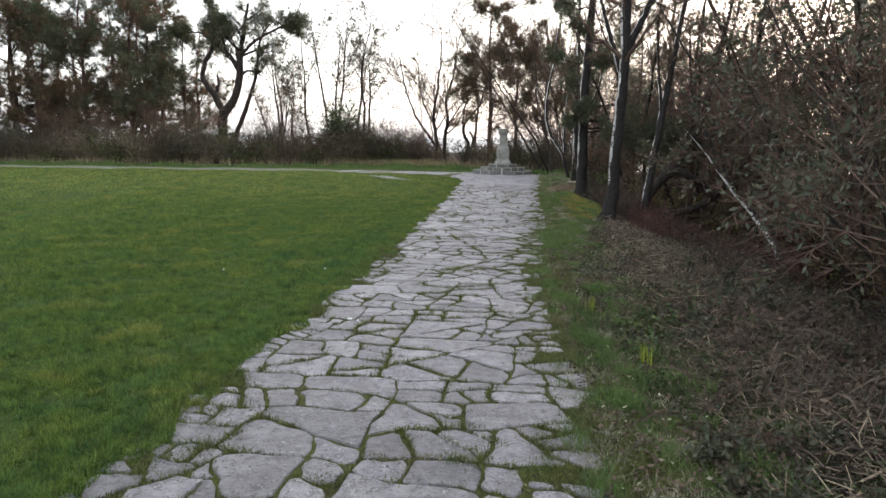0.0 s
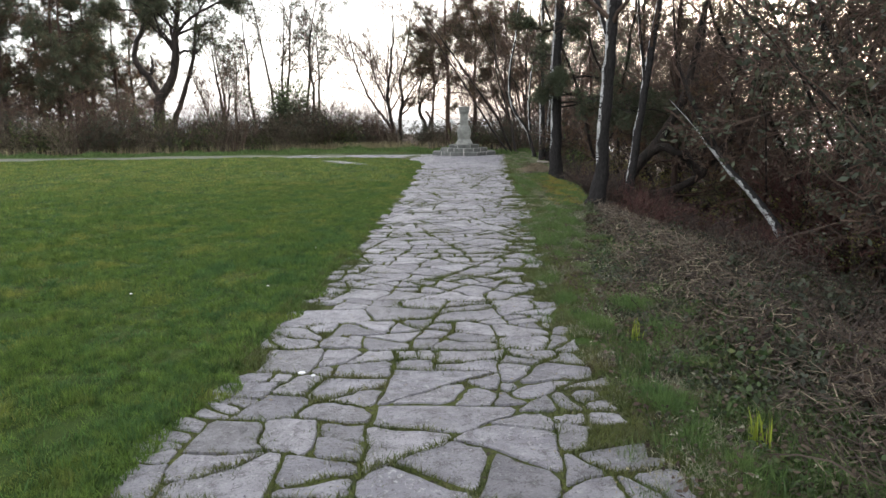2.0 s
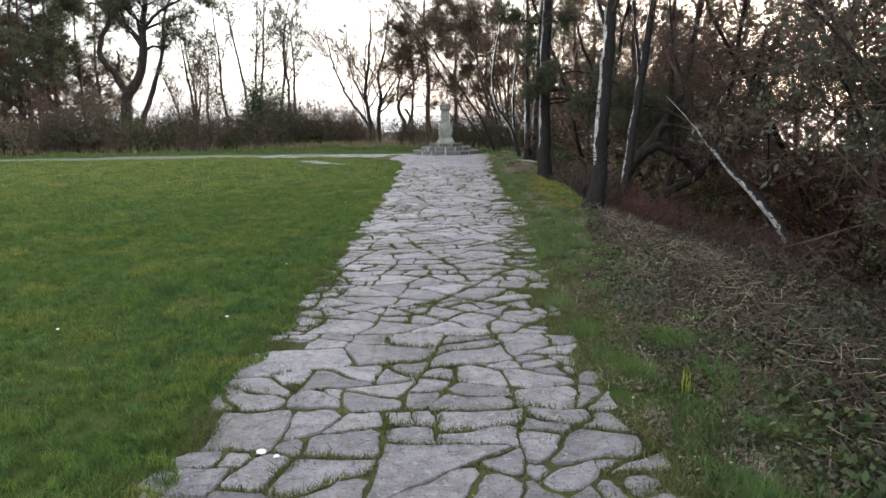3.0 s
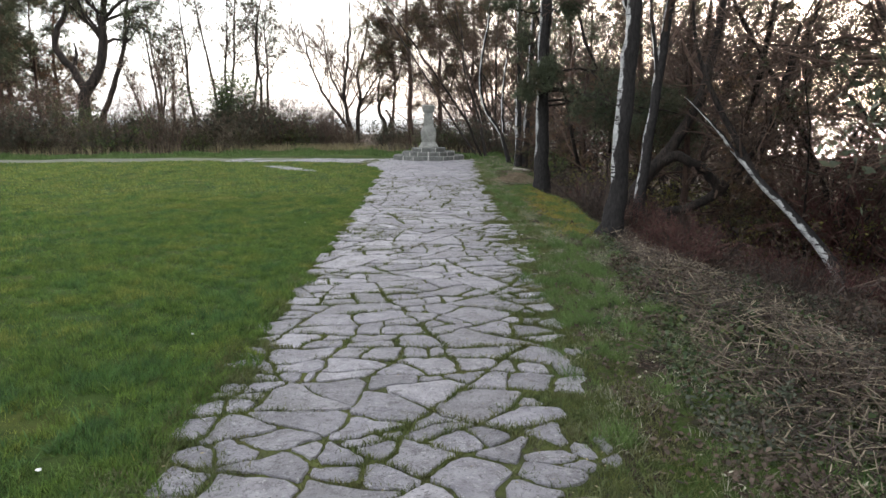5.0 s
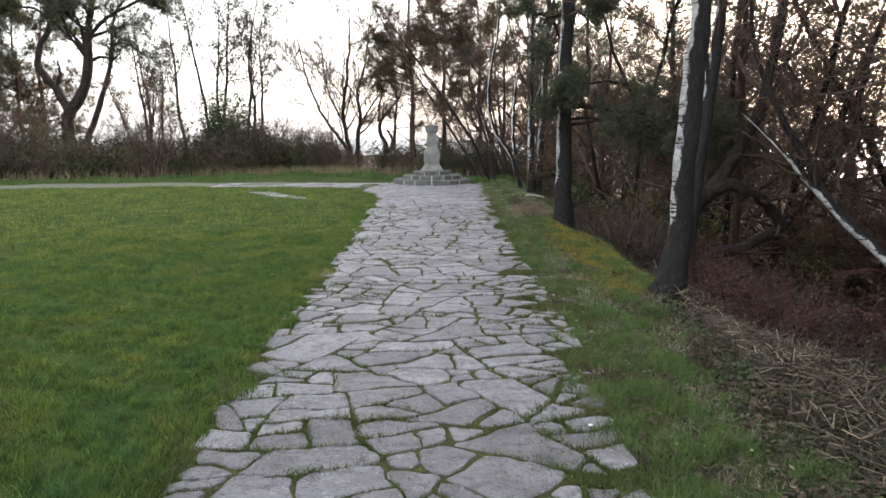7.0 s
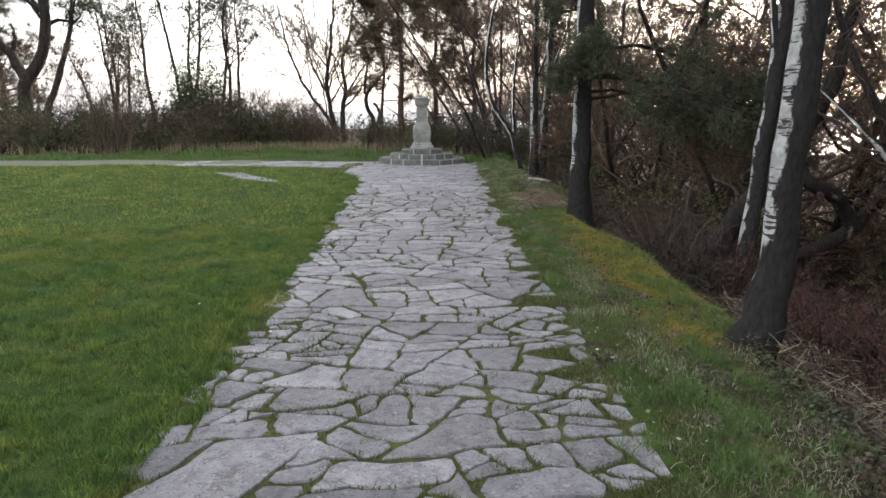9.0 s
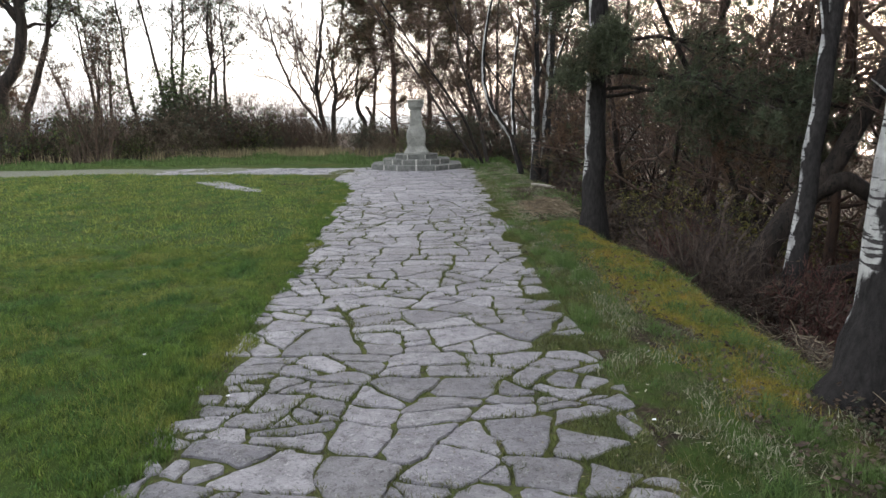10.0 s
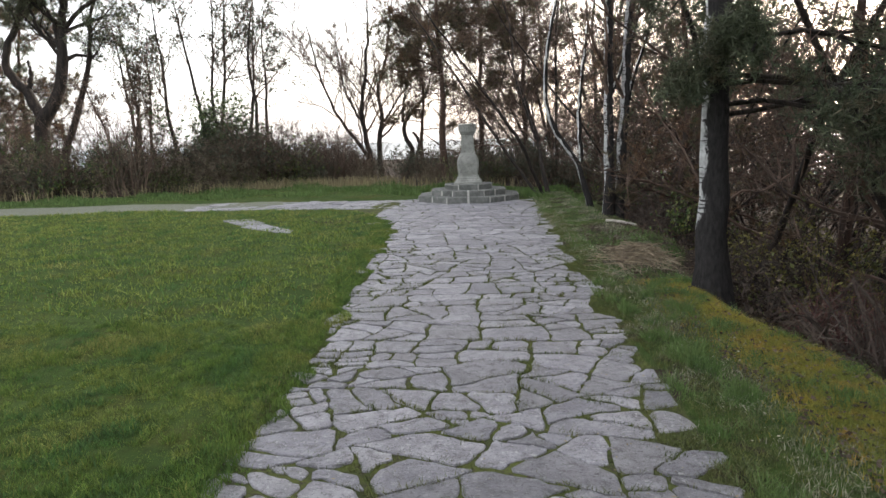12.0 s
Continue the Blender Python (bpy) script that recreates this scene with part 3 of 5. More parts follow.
# big two-toned birch at the edge of the bank
rng = np.random.default_rng(11)
birch = plant("birch_tree", "birch with white peeling bark and a black fissured foot", "tree", (2.47, 13.5))
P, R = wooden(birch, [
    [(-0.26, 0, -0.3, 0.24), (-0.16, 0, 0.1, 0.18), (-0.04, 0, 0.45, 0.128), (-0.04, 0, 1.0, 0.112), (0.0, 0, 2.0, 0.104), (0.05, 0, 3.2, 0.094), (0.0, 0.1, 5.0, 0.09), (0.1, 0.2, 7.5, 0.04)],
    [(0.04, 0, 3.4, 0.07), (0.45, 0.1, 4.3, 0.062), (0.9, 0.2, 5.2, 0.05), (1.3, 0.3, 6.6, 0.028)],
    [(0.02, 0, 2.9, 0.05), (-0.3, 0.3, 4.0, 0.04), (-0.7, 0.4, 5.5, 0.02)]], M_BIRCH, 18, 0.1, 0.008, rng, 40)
(v, f), fine = twiggy(rng, P, R, (11, 6, 5), ((0.12, 0.25), (0.3, 0.55), (0.3, 0.6)), 0.8, 0.0, 0.004, lo=0.42)
child("twig_crown", raw_mesh("twig_crown", v, f, M_TWIG), birch)

rng = np.random.default_rng(12)
slim = plant("slim_birch", "slim birch stem with pale streaked bark", "tree", (3.52, 16.2))
P, R = wooden(slim, [
    [(0, 0, -0.3, 0.12), (0.1, 0.1, 1.1, 0.095), (0.38, 0.4, 2.8, 0.084), (0.66, 0.8, 4.3, 0.072), (1.1, 1.2, 7.0, 0.035)],
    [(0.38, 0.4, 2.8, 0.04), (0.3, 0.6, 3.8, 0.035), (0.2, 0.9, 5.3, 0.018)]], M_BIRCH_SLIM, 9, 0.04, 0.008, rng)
(v, f), fine = twiggy(rng, P, R, (9, 5, 4), ((0.15, 0.3), (0.3, 0.55), (0.3, 0.6)), 0.7, 0.05, 0.004, lo=0.35)
child("twig_crown", raw_mesh("twig_crown", v, f, M_TWIG), slim)

# old tree behind it whose limbs arch down to the ground
rng = np.random.default_rng(13)
arch_tree = plant("arching_tree", "dark tree whose crooked limbs loop over the bank", "tree", (3.5, 17.1))
drop = arch_tree.location.z
P, R = wooden(arch_tree, [[(x, y, z - drop, r) for x, y, z, r in limb] for limb in (
    [(-0.15, 0, drop - 0.3, 0.19), (0.07, 0, -0.1, 0.15), (0.34, 0, 0.33, 0.13), (0.65, 0, 0.62, 0.12), (1.0, 0.05, 1.1, 0.105), (1.5, 0.2, 1.9, 0.09), (1.8, 0.4, 3.4, 0.06), (2.2, 0.5, 5.5, 0.025)],
    [(0.62, 0, 0.6, 0.1), (0.94, -0.05, 0.86, 0.098), (1.47, -0.1, 0.6, 0.092), (1.78, 0, 0.32, 0.088), (1.86, 0.05, 0.05, 0.084)],
    [(-0.05, 0, -0.4, 0.1), (0.5, 0, -0.31, 0.098), (1.12, 0, -0.26, 0.092), (1.83, 0.05, 0.06, 0.088), (2.3, 0.1, 0.6, 0.075), (2.9, 0.2, 1.6, 0.055), (3.2, 0.2, 3.2, 0.03)])],
    M_BARK, 10, 0.05, 0.012, rng, 22)
(v, f), fine = twiggy(rng, P, R, (10, 6, 5), ((0.18, 0.4), (0.3, 0.55), (0.3, 0.6)), 0.8, 0.12, 0.004, lo=0.35)
child("twig_crown", raw_mesh("twig_crown", v, f, M_TWIG), arch_tree)

# pale birch that has slumped across the slope
rng = np.random.default_rng(14)
fallen = plant("leaning_birch", "pale bare birch stem slumped across the bank", "tree", (6.2, 13.85))
drop = fallen.location.z
P, R = wooden(fallen, [[(x - 6.2, y - 13.85, z - drop, r) for x, y, z, r in limb] for limb in (
    [(6.3, 13.7, drop - 0.25, 0.11), (6.22, 13.9, -1.3, 0.1), (6.04, 14.6, -0.58, 0.088), (5.72, 15.3, 0.05, 0.072), (5.36, 15.9, 0.6, 0.055), (5.13, 16.2, 0.99, 0.04), (4.84, 16.5, 1.45, 0.02), (4.49, 16.8, 1.88, 0.01)],)],
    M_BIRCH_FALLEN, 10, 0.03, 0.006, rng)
wooden(fallen, [[(x - 6.2, y - 13.85, z - drop, r) for x, y, z, r in limb] for limb in (
    [(5.42, 15.85, 0.55, 0.06), (5.25, 16.1, 0.95, 0.06), (5.0, 16.4, 1.6, 0.05), (4.6, 16.8, 2.6, 0.035), (4.5, 17.0, 4.2, 0.015)],)], M_BARK, 7, 0, 0.02, rng, 12, "limb")
(v, f), fine = twiggy(rng, P[:, 8:], R[:, 8:], (6, 4, 3), ((0.3, 0.6), (0.3, 0.55), (0.3, 0.6)), 0.7, 0.05, 0.004)
child("twig_crown", raw_mesh("twig_crown", v, f, M_TWIG), fallen)

# pine at the corner of the bank, its low boughs hanging over the slope
rng = np.random.default_rng(15)
corner = plant("bank_pine", "dark pine with drooping boughs at the bank's edge", "tree", (2.31, 19.0))
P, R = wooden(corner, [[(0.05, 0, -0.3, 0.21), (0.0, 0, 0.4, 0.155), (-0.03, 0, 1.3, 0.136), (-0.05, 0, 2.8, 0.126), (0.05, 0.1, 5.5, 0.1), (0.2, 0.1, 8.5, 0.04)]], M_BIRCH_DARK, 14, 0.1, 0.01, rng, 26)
boughs = []
for a, z, l, sag in ((-22, 2.0, 3.3, -0.7), (-52, 2.3, 2.4, -0.6), (-38, 2.2, 2.9, -0.5), (2, 1.9, 3.2, -0.6), (-12, 2.6, 3.0, -0.9), (-95, 2.9, 0.9, -0.5), (-140, 2.5, 0.7, -0.4), (-80, 3.6, 1.4, 0.1), (150, 3.9, 1.2, 0.2), (100, 3.3, 1.8, 0.2), (-120, 4.6, 1.3, 0.3), (-160, 5.2, 1.3, 0.5), (170, 5.8, 1.2, 0.5)):
    c, s = math.cos(radians(a)), math.sin(radians(a))
    boughs.append([(0, 0, z, 0.027), (c * l * 0.35, s * l * 0.35, z + 0.18 * math.sin(a), 0.023), (c * l * 0.7, s * l * 0.7, z + sag * 0.6, 0.02), (c * l, s * l, z + sag, 0.01)])
P, R = wooden(corner, boughs, M_BARK, 6, 0, 0.035, rng, 10, "limb")
a, ra = sprout(rng, P, R, 12, (0.2, 0.4), 0.8, 5, 0.0, 0.2, 0.5, 0.2, 1.0, 0.006)
b, rb = sprout(rng, a, ra, 6, (0.3, 0.6), 0.7, 4, 0.02, 0.2, 0.5, 0.2, 1.0, 0.004)
v, f = joined([tubes(a, ra, 4), tubes(b, rb, 3)])
child("twig_crown", raw_mesh("twig_crown", v, f, M_BARK), corner)
v, f = needles(rng, b, 6, 0.1, 13, 0.1, 0.07)
child("foliage", raw_mesh("foliage", v, f, M_NEEDLE), corner)

# birch pair and the bent birch beyond it
for x, y, lean_x, seed in ((2.6, 25.6, -0.05, 21), (2.84, 25.7, 0.14, 22)):
    rng = np.random.default_rng(seed)
    b2 = plant("birch_tree", "one of a pair of close-set white birches", "tree", (x, y), "birch pair")
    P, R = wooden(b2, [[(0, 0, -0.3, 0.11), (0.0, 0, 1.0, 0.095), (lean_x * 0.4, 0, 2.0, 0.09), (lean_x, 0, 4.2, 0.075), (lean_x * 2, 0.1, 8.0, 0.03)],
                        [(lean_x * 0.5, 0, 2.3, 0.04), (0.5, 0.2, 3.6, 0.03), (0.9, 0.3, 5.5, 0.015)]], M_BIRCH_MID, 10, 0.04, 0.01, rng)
    (v, f), fine = twiggy(rng, P, R, (10, 6, 5), ((0.14, 0.28), (0.3, 0.55), (0.3, 0.6)), 0.7, 0.08, 0.004, lo=0.3)
    child("twig_crown", raw_mesh("twig_crown", v, f, M_TWIG), b2)
rng = np.random.default_rng(23)
bent = plant("bent_birch", "birch bent over in a pale crooked arc", "tree", (2.52, 27.0))
P, R = wooden(bent, [[(0, 0, -0.2, 0.065), (-0.23, 0, 1.0, 0.058), (-0.73, 0, 1.5, 0.054), (-1.08, 0, 2.13, 0.05), (-1.02, 0, 3.3, 0.042), (-0.8, 0, 4.5, 0.034), (-0.6, 0.2, 6.5, 0.02)],
                      [(-0.25, 0, 1.05, 0.05), (-0.3, 0.1, 2.2, 0.045), (-0.1, 0.2, 4.0, 0.03)]], M_BIRCH_PALE, 9, 0.03, 0.01, rng)
(v, f), fine = twiggy(rng, P, R, (9, 5, 4), ((0.15, 0.3), (0.3, 0.55), (0.3, 0.6)), 0.75, 0.08, 0.004, lo=0.45)
child("twig_crown", raw_mesh("twig_crown", v, f, M_TWIG), bent)

# forked pine across the lawn
rng = np.random.default_rng(31)
fork = plant("forked_pine", "old pine forking low into sinuous limbs", "tree", (-17.4, 38.0))
P, R = wooden(fork, [
    [(-0.15, 0, -0.2, 0.36), (-0.02, 0, 1.9, 0.3), (0.1, 0, 3.1, 0.28), (0.78, 0, 3.35, 0.23), (1.1, 0, 4.3, 0.22), (1.3, 0, 5.7, 0.19), (1.4, 0.2, 7.3, 0.14), (1.8, 0.3, 9.2, 0.06)],
    [(0.08, 0, 3.0, 0.2), (-0.4, 0, 4.05, 0.19), (-1.05, 0, 4.65, 0.16), (-1.1, 0, 5.5, 0.14), (-0.65, 0.1, 6.3, 0.12), (-0.2, 0.2, 7.3, 0.1), (-0.4, 0.3, 8.8, 0.05)],
    [(-0.25, 0, 4.1, 0.1), (-0.12, 0, 4.7, 0.07), (-0.15, 0, 5.2, 0.03)],
    [(0.5, 0.4, -0.2, 0.17), (0.65, 0.4, 1.6, 0.15), (1.5, 0.4, 3.45, 0.12), (2.05, 0.4, 4.9, 0.1), (2.3, 0.5, 7.3, 0.06), (3.2, 0.6, 8.3, 0.03)],
    [(1.35, 0.1, 6.3, 0.09), (2.4, 0.0, 7.2, 0.08), (3.9, -0.2, 7.8, 0.05), (5.2, -0.3, 8.0, 0.025)],
    [(-0.3, 0.2, 7.0, 0.07), (-1.3, 0.4, 7.6, 0.05), (-2.6, 0.5, 7.7, 0.025)],
    [(1.2, 0, 5.2, 0.07), (0.6, -0.4, 6.4, 0.06), (0.5, -0.8, 8.2, 0.03)]], M_BARK, 10, 0.12, 0.02, rng, 22)
top = [0, 1, 3, 4, 5, 6]
a, ra = sprout(rng, P[top][:, 11:], R[top][:, 11:], 13, (0.3, 0.55), 0.9, 6, 0.06, 0.2, 0.5, 0.1, 1.0, 0.012)
b, rb = sprout(rng, a, ra, 8, (0.3, 0.55), 0.8, 4, 0.06, 0.2, 0.5, 0.3, 1.0, 0.008)
v, f = joined([tubes(a, ra, 5), tubes(b, rb, 3)])
child("branchwork", raw_mesh("branchwork", v, f, M_BARK), fork)
v, f = needles(rng, b, 8, 0.24, 8, 0.2, 0.14)
child("foliage", raw_mesh("foliage", v, f, M_NEEDLE), fork)

# two bare trees and a twisted one on the skyline
rng = np.random.default_rng(32)
bare = plant("bare_tree", "leafless tree fanning out in thin limbs", "tree", (-4.7, 42.0))
P, R = wooden(bare, [
    [(0, 0, -0.2, 0.136), (-0.05, 0, 0.8, 0.122), (-0.45, 0, 2.7, 0.095), (-0.1, 0, 5.2, 0.068), (0.1, 0, 6.8, 0.041), (0, 0.2, 8.3, 0.017)],
    [(0.4, 0, -0.2, 0.129), (0.3, 0, 1.8, 0.116), (0.65, 0, 2.7, 0.095), (0.25, 0, 3.9, 0.075), (0.85, 0, 5.2, 0.061), (1.0, 0, 6.8, 0.041), (1.2, 0.1, 8.0, 0.017)],
    [(-0.05, 0, 0.7, 0.088), (-0.6, 0, 1.6, 0.082), (-1.6, 0, 2.9, 0.061), (-2.2, 0, 4.5, 0.048), (-2.7, 0, 6.8, 0.020)],
    [(-0.3, 0, 2.2, 0.054), (-1.2, 0.2, 4.0, 0.041), (-1.5, 0.3, 6.2, 0.020)],
    [(0.5, 0, 2.4, 0.048), (1.6, 0.2, 4.0, 0.034), (2.3, 0.3, 5.5, 0.017)]], M_BARK, 8, 0.05, 0.02, rng, 20)
(v, f), fine = twiggy(rng, P, R, (12, 9, 6), ((0.3, 0.6), (0.35, 0.65), (0.4, 0.75)), 0.7, 0.12, 0.0095, lo=0.1)
child("twig_crown", raw_mesh("twig_crown", v, f, M_TWIG), bare)
rng = np.random.default_rng(33)
curl = plant("twisted_tree", "small tree with a sharply twisted trunk", "tree", (-2.85, 40.0))
P, R = wooden(curl, [[(0, 0, -0.2, 0.13), (0.0, 0, 0.5, 0.12), (0.26, 0, 1.33, 0.11), (-0.13, 0, 1.64, 0.1), (-0.2, 0, 2.4, 0.09), (0.4, 0, 3.0, 0.07), (0.9, 0, 3.6, 0.05), (1.1, 0, 4.6, 0.02)],
                      [(-0.2, 0, 2.4, 0.06), (-0.1, 0, 3.4, 0.045), (0.2, 0.2, 4.6, 0.02)],
                      [(0.05, 0, 0.6, 0.08), (0.45, 0, 1.2, 0.08), (0.5, 0, 1.6, 0.07), (0.2, 0, 2.0, 0.05)]], M_BARK, 7, 0.03, 0.01, rng, 22)
(v, f), fine = twiggy(rng, P[:2], R[:2], (7, 4, 3), ((0.2, 0.35), (0.3, 0.5), (0.3, 0.6)), 0.7, 0.12, 0.014, lo=0.5)
child("twig_crown", raw_mesh("twig_crown", v, f, M_TWIG), curl)

# slender trees with a few leaves left near the top
for i, (x, h) in enumerate(((-12.3, 8.2), (-11.2, 9.3), (-10.1, 8.6), (-9.0, 9.4), (-13.4, 6.5), (-14.4, 7.6), (-10.7, 9.6))):
    t = bare_tree(40 + i, h, M_BARK, 0.1, 1 + i % 2, (10, 6, 4), 0.14, 0.25, M_GLAUCOUS, 3, 0.13, 0.8, 0.42, 0.012)
    t.name = "slender_tree"
    settle(t, x, 39 + 0.4 * (i % 3), 60 * i, "slender crooked tree with sparse leaves near its top", "tree", "slender trees on the skyline")

# pines: a stand at the lawn's far corner, and a few behind the pillar
pines = [pine_tree(51, 10.5, M_NEEDLE, 0.17, 0.3, (24, 9), 7, 0.28), pine_tree(52, 9.5, M_NEEDLE, 0.15, 0.2, (24, 8), 6, 0.28), pine_tree(53, 9.0, M_RUSSET, 0.14, 0.12, (32, 9), 6, 0.27)]
spots = [(-30.5, 37.5), (-28.5, 36.8), (-26.5, 38.5), (-25.2, 36.6), (-23.6, 38.8), (-22.2, 37.2), (-20.6, 39.6), (-32.5, 40.0), (-29.4, 41.5), (-24.6, 42.0), (-34.5, 37.0), (-36.5, 39.5), (-38.5, 37.5), (-22.9, 40.6), (-30.0, 39.6), (-21.0, 36.8)]
rng = np.random.default_rng(5)
for i, (x, y) in enumerate(spots):
    base = pines[(0, 2, 2, 0, 2, 1)[i % 6]]
    word = "tall pine with dark needles in the stand" if base is not pines[2] else "pine with russet-tinged foliage in the stand"
    place(base, x, y, rng.uniform(0, 360), rng.uniform(0.9, 1.2) * (0.6 if i in (6, 15) else 1), word, "tree", "pine stand")
far_pines = [pine_tree(54, 8.8, M_RUSSET, 0.15, 0.42, (24, 9), 9, 0.22), pine_tree(55, 8.2, M_RUSSET, 0.12, 0.35, (24, 9), 9, 0.22)]
settle(far_pines[0], -1.1, 36.0, 20, "dark pine with thin russet crown behind the pillar", "tree", "pines behind the pillar")
settle(far_pines[1], 0.05, 36.6, 140, "dark pine with thin russet crown behind the pillar", "tree", "pines behind the pillar")
for x, y, s in ((1.6, 37.5, 1.0), (-1.9, 38.0, 0.75)):
    place(far_pines[1], x, y, 70 * x, s, "dark pine with thin russet crown behind the pillar", "tree", "pines behind the pillar")
for k, b in enumerate(pines):
    settle(b, (-27.6, -31.6, -21.4)[k], (43.5, 43.0, 43.0)[k], 0, "pine at the back of the stand", "tree", "pine stand")

# the wood on the bank
wood = [bare_tree(61, 8.0, M_BARK, 0.05, 3, (10, 7, 5, 3), 0.06, 1.3, lo=0.15, spread=0.95), bare_tree(62, 7.0, M_BARK, 0.036, 2, (12, 7, 5, 3), 0.05, 1.1, M_DEAD, 1, 0.06, lo=0.12, spread=0.95),
        bare_tree(63, 9.0, M_BARK, 0.07, 2, (12, 7, 5, 3), 0.06, 0.9, lo=0.15, spread=0.95), bare_tree(64, 6.0, M_BARK, 0.032, 3, (10, 7, 4, 3), 0.03, 1.5, M_GLAUCOUS, 2, 0.07, lo=0.12),
        bare_tree(65, 4.6, M_BARK, 0.025, 3, (9, 6, 4, 2), 0.03, 0.9, M_DEAD, 2, 0.06, lo=0.08)]
pine_dark = pine_tree(66, 8.5, M_NEEDLE, 0.1, 0.15, (22, 8), 6, 0.13, 0.06)
pine_brown = pine_tree(67, 8.0, M_RUSSET, 0.09, 0.12, (22, 8), 6, 0.13, 0.05)
words = ["bare many-stemmed tree on the wooded bank", "thin tree with withered brown leaves on the bank", "tall bare tree with crooked limbs on the bank", "straggling tree with grey-green leaves on the bank", "low twiggy tree with withered leaves on the bank"]
rng = np.random.default_rng(8)
placed = [(2.47, 13.5), (3.52, 16.2), (6.2, 13.85), (2.24, 19.0), (2.7, 25.6), (2.5, 27.0)]
tries = 0
while len(placed) < 6 + 100 and tries < 6000:
    tries += 1
    y = rng.uniform(3.0, 46)
    x = bank_edge(y) + (1.6 if y < 24 else 0.5) + abs(rng.normal(0, 5.5))
    if y > 30:
        x = rng.uniform(1.8, 16)
    if y < 12 and x < 4.8 or (y < 8 and x < 6.0) or min((x - a) ** 2 + (y - b) ** 2 for a, b in placed) < 1.25 ** 2 or (2.6 < x < 6.9 and 9 < y < 20):
        continue
    if y > 18 and rng.random() < (0.55 if y > 28 else 0.62 if x > 5 else 0.45):
        continue
    i = len(placed)
    placed.append((x, y))
    kind = int(rng.choice(8, p=(0.2, 0.2, 0.2, 0.14, 0.1, 0.08, 0.05, 0.03)))
    if kind >= 5:
        b = pine_dark if kind == 6 else pine_brown
        place(b, x, y, rng.uniform(0, 360), rng.uniform(0.9, 1.2), "shaggy pine among the trees of the bank" if b is pine_dark else "russet pine among the trees of the bank", "tree", "trees of the bank", tilt=(rng.normal(0, 4), rng.normal(0, 4)))
    else:
        place(wood[kind], x, y, rng.uniform(0, 360), rng.uniform(0.95, 1.4), words[kind], "tree", "trees of the bank", tilt=(rng.normal(0, 9), rng.normal(0, 9)))
for k, b in enumerate(wood):
    settle(b, (9.5, 12.5, 6.0, 8.2, 7.2)[k], (8.0, 11.0, 20.5, 9.6, 17.0)[k], 33 * k, words[k], "tree", "trees of the bank")
for x, y, k, q in ((4.4, 4.6, 4, 1.1), (5.4, 9.6, 3, 0.9), (4.0, 3.2, 3, 0.8), (5.6, 7.4, 3, 1.0)):
    place(wood[k], x, y, 97 * y, q, words[k], "tree", "trees of the bank", tilt=(0, -6))
place(pine_brown, 5.0, 18.0, 200, 0.9, "russet pine among the trees of the bank", "tree", "trees of the bank")
settle(pine_dark, 5.2, 22.0, 0, "shaggy pine among the trees of the bank", "tree", "trees of the bank")
settle(pine_brown, 11.0, 15.0, 0, "russet pine among the trees of the bank", "tree", "trees of the bank")

# the depth of the wood, too far in to tell tree from tree
rng = np.random.default_rng(68)
n = 420
fy = rng.uniform(-4, 62, n)
fx = np.where(fy > 40, rng.uniform(-2, 30, n), rng.uniform(11, 32, n))
open_part = (fy > 16) & (fy < 46) & (rng.random(n) < 0.58) | (fy >= 38) & (fx < 16) & (rng.random(n) < 0.4)
fx, fy = fx[~open_part], fy[~open_part]
n = len(fx)
fz = ground(fx, fy)
k = 7
P = np.zeros((n, k, 3))
P[:, 0] = np.stack([fx, fy, fz - 0.1], 1)
d = unit(np.stack([rng.normal(0, 0.2, n), rng.normal(0, 0.2, n), np.ones(n)], 1))
L = rng.uniform(6, 11, n)
for q in range(1, k):
    d = unit(d + rng.normal(0, 0.24, (n, 3)) + np.array([0, 0, 0.08]))
    P[:, q] = P[:, q - 1] + d * (L / (k - 1))[:, None]
R = np.linspace(0.05, 0.014, k)[None] * rng.uniform(0.4, 1.2, (n, 1))
a, ra = sprout(rng, P, R, 18, (0.2, 0.45), 0.95, 4, 0.05, 0.3, 0.4, 0.05, 1.0, 0.011)
b, rb = sprout(rng, a, ra, 8, (0.35, 0.75), 0.9, 3, 0.05, 0.28, 0.5, 0.15, 1.0, 0.009)
v, f = joined([tubes(P, R, 4), tubes(a, ra, 3), tubes(b, rb, 3)])
tagged(new("far_wood", raw_mesh("far_wood", v, f, M_TWIG)), "bare brown wood receding down the slope", "woodland", kind="stuff")


# low growth: brambles and brush on the bank, scrub along the far side of the lawn
bramble_a = shrub(71, 0.7, 1.7, M_DEAD, 30, 3, 0.06, None, "bramble", -0.14, (6, 3))
bramble_b = shrub(72, 0.6, 1.8, M_GLAUCOUS, 26, 8, 0.06, None, "bramble", -0.14, (6, 2))
bramble_c = shrub(73, 0.85, 1.6, M_DEAD, 34, 1, 0.05, M_CANE, "bramble", -0.1, (6, 3))
laurel = shrub(74, 1.1, 0.9, M_LEAF, 16, 7, 0.085, M_BARK, "evergreen_shrub", -0.03, (5,), 0.42)
brush = shrub(75, 0.8, 0.8, M_DEAD, 50, 0, 0.05, None, "brushwood", -0.02, (6, 3))
M_MAROON = surface("maroon_twigs", (0.085, 0.038, 0.034), (0.12, 0.06, 0.05), (0.06, 0.03, 0.026), 2, 9, 0.8, 0, 1, "island", 0.4, local=True)
M_OLIVE = surface("olive_leaves", (0.13, 0.12, 0.035), (0.08, 0.09, 0.03), (0.22, 0.18, 0.055), 1.2, 9, 0.5, 0, 1, "island", 0.45, thin=0.25, local=True)
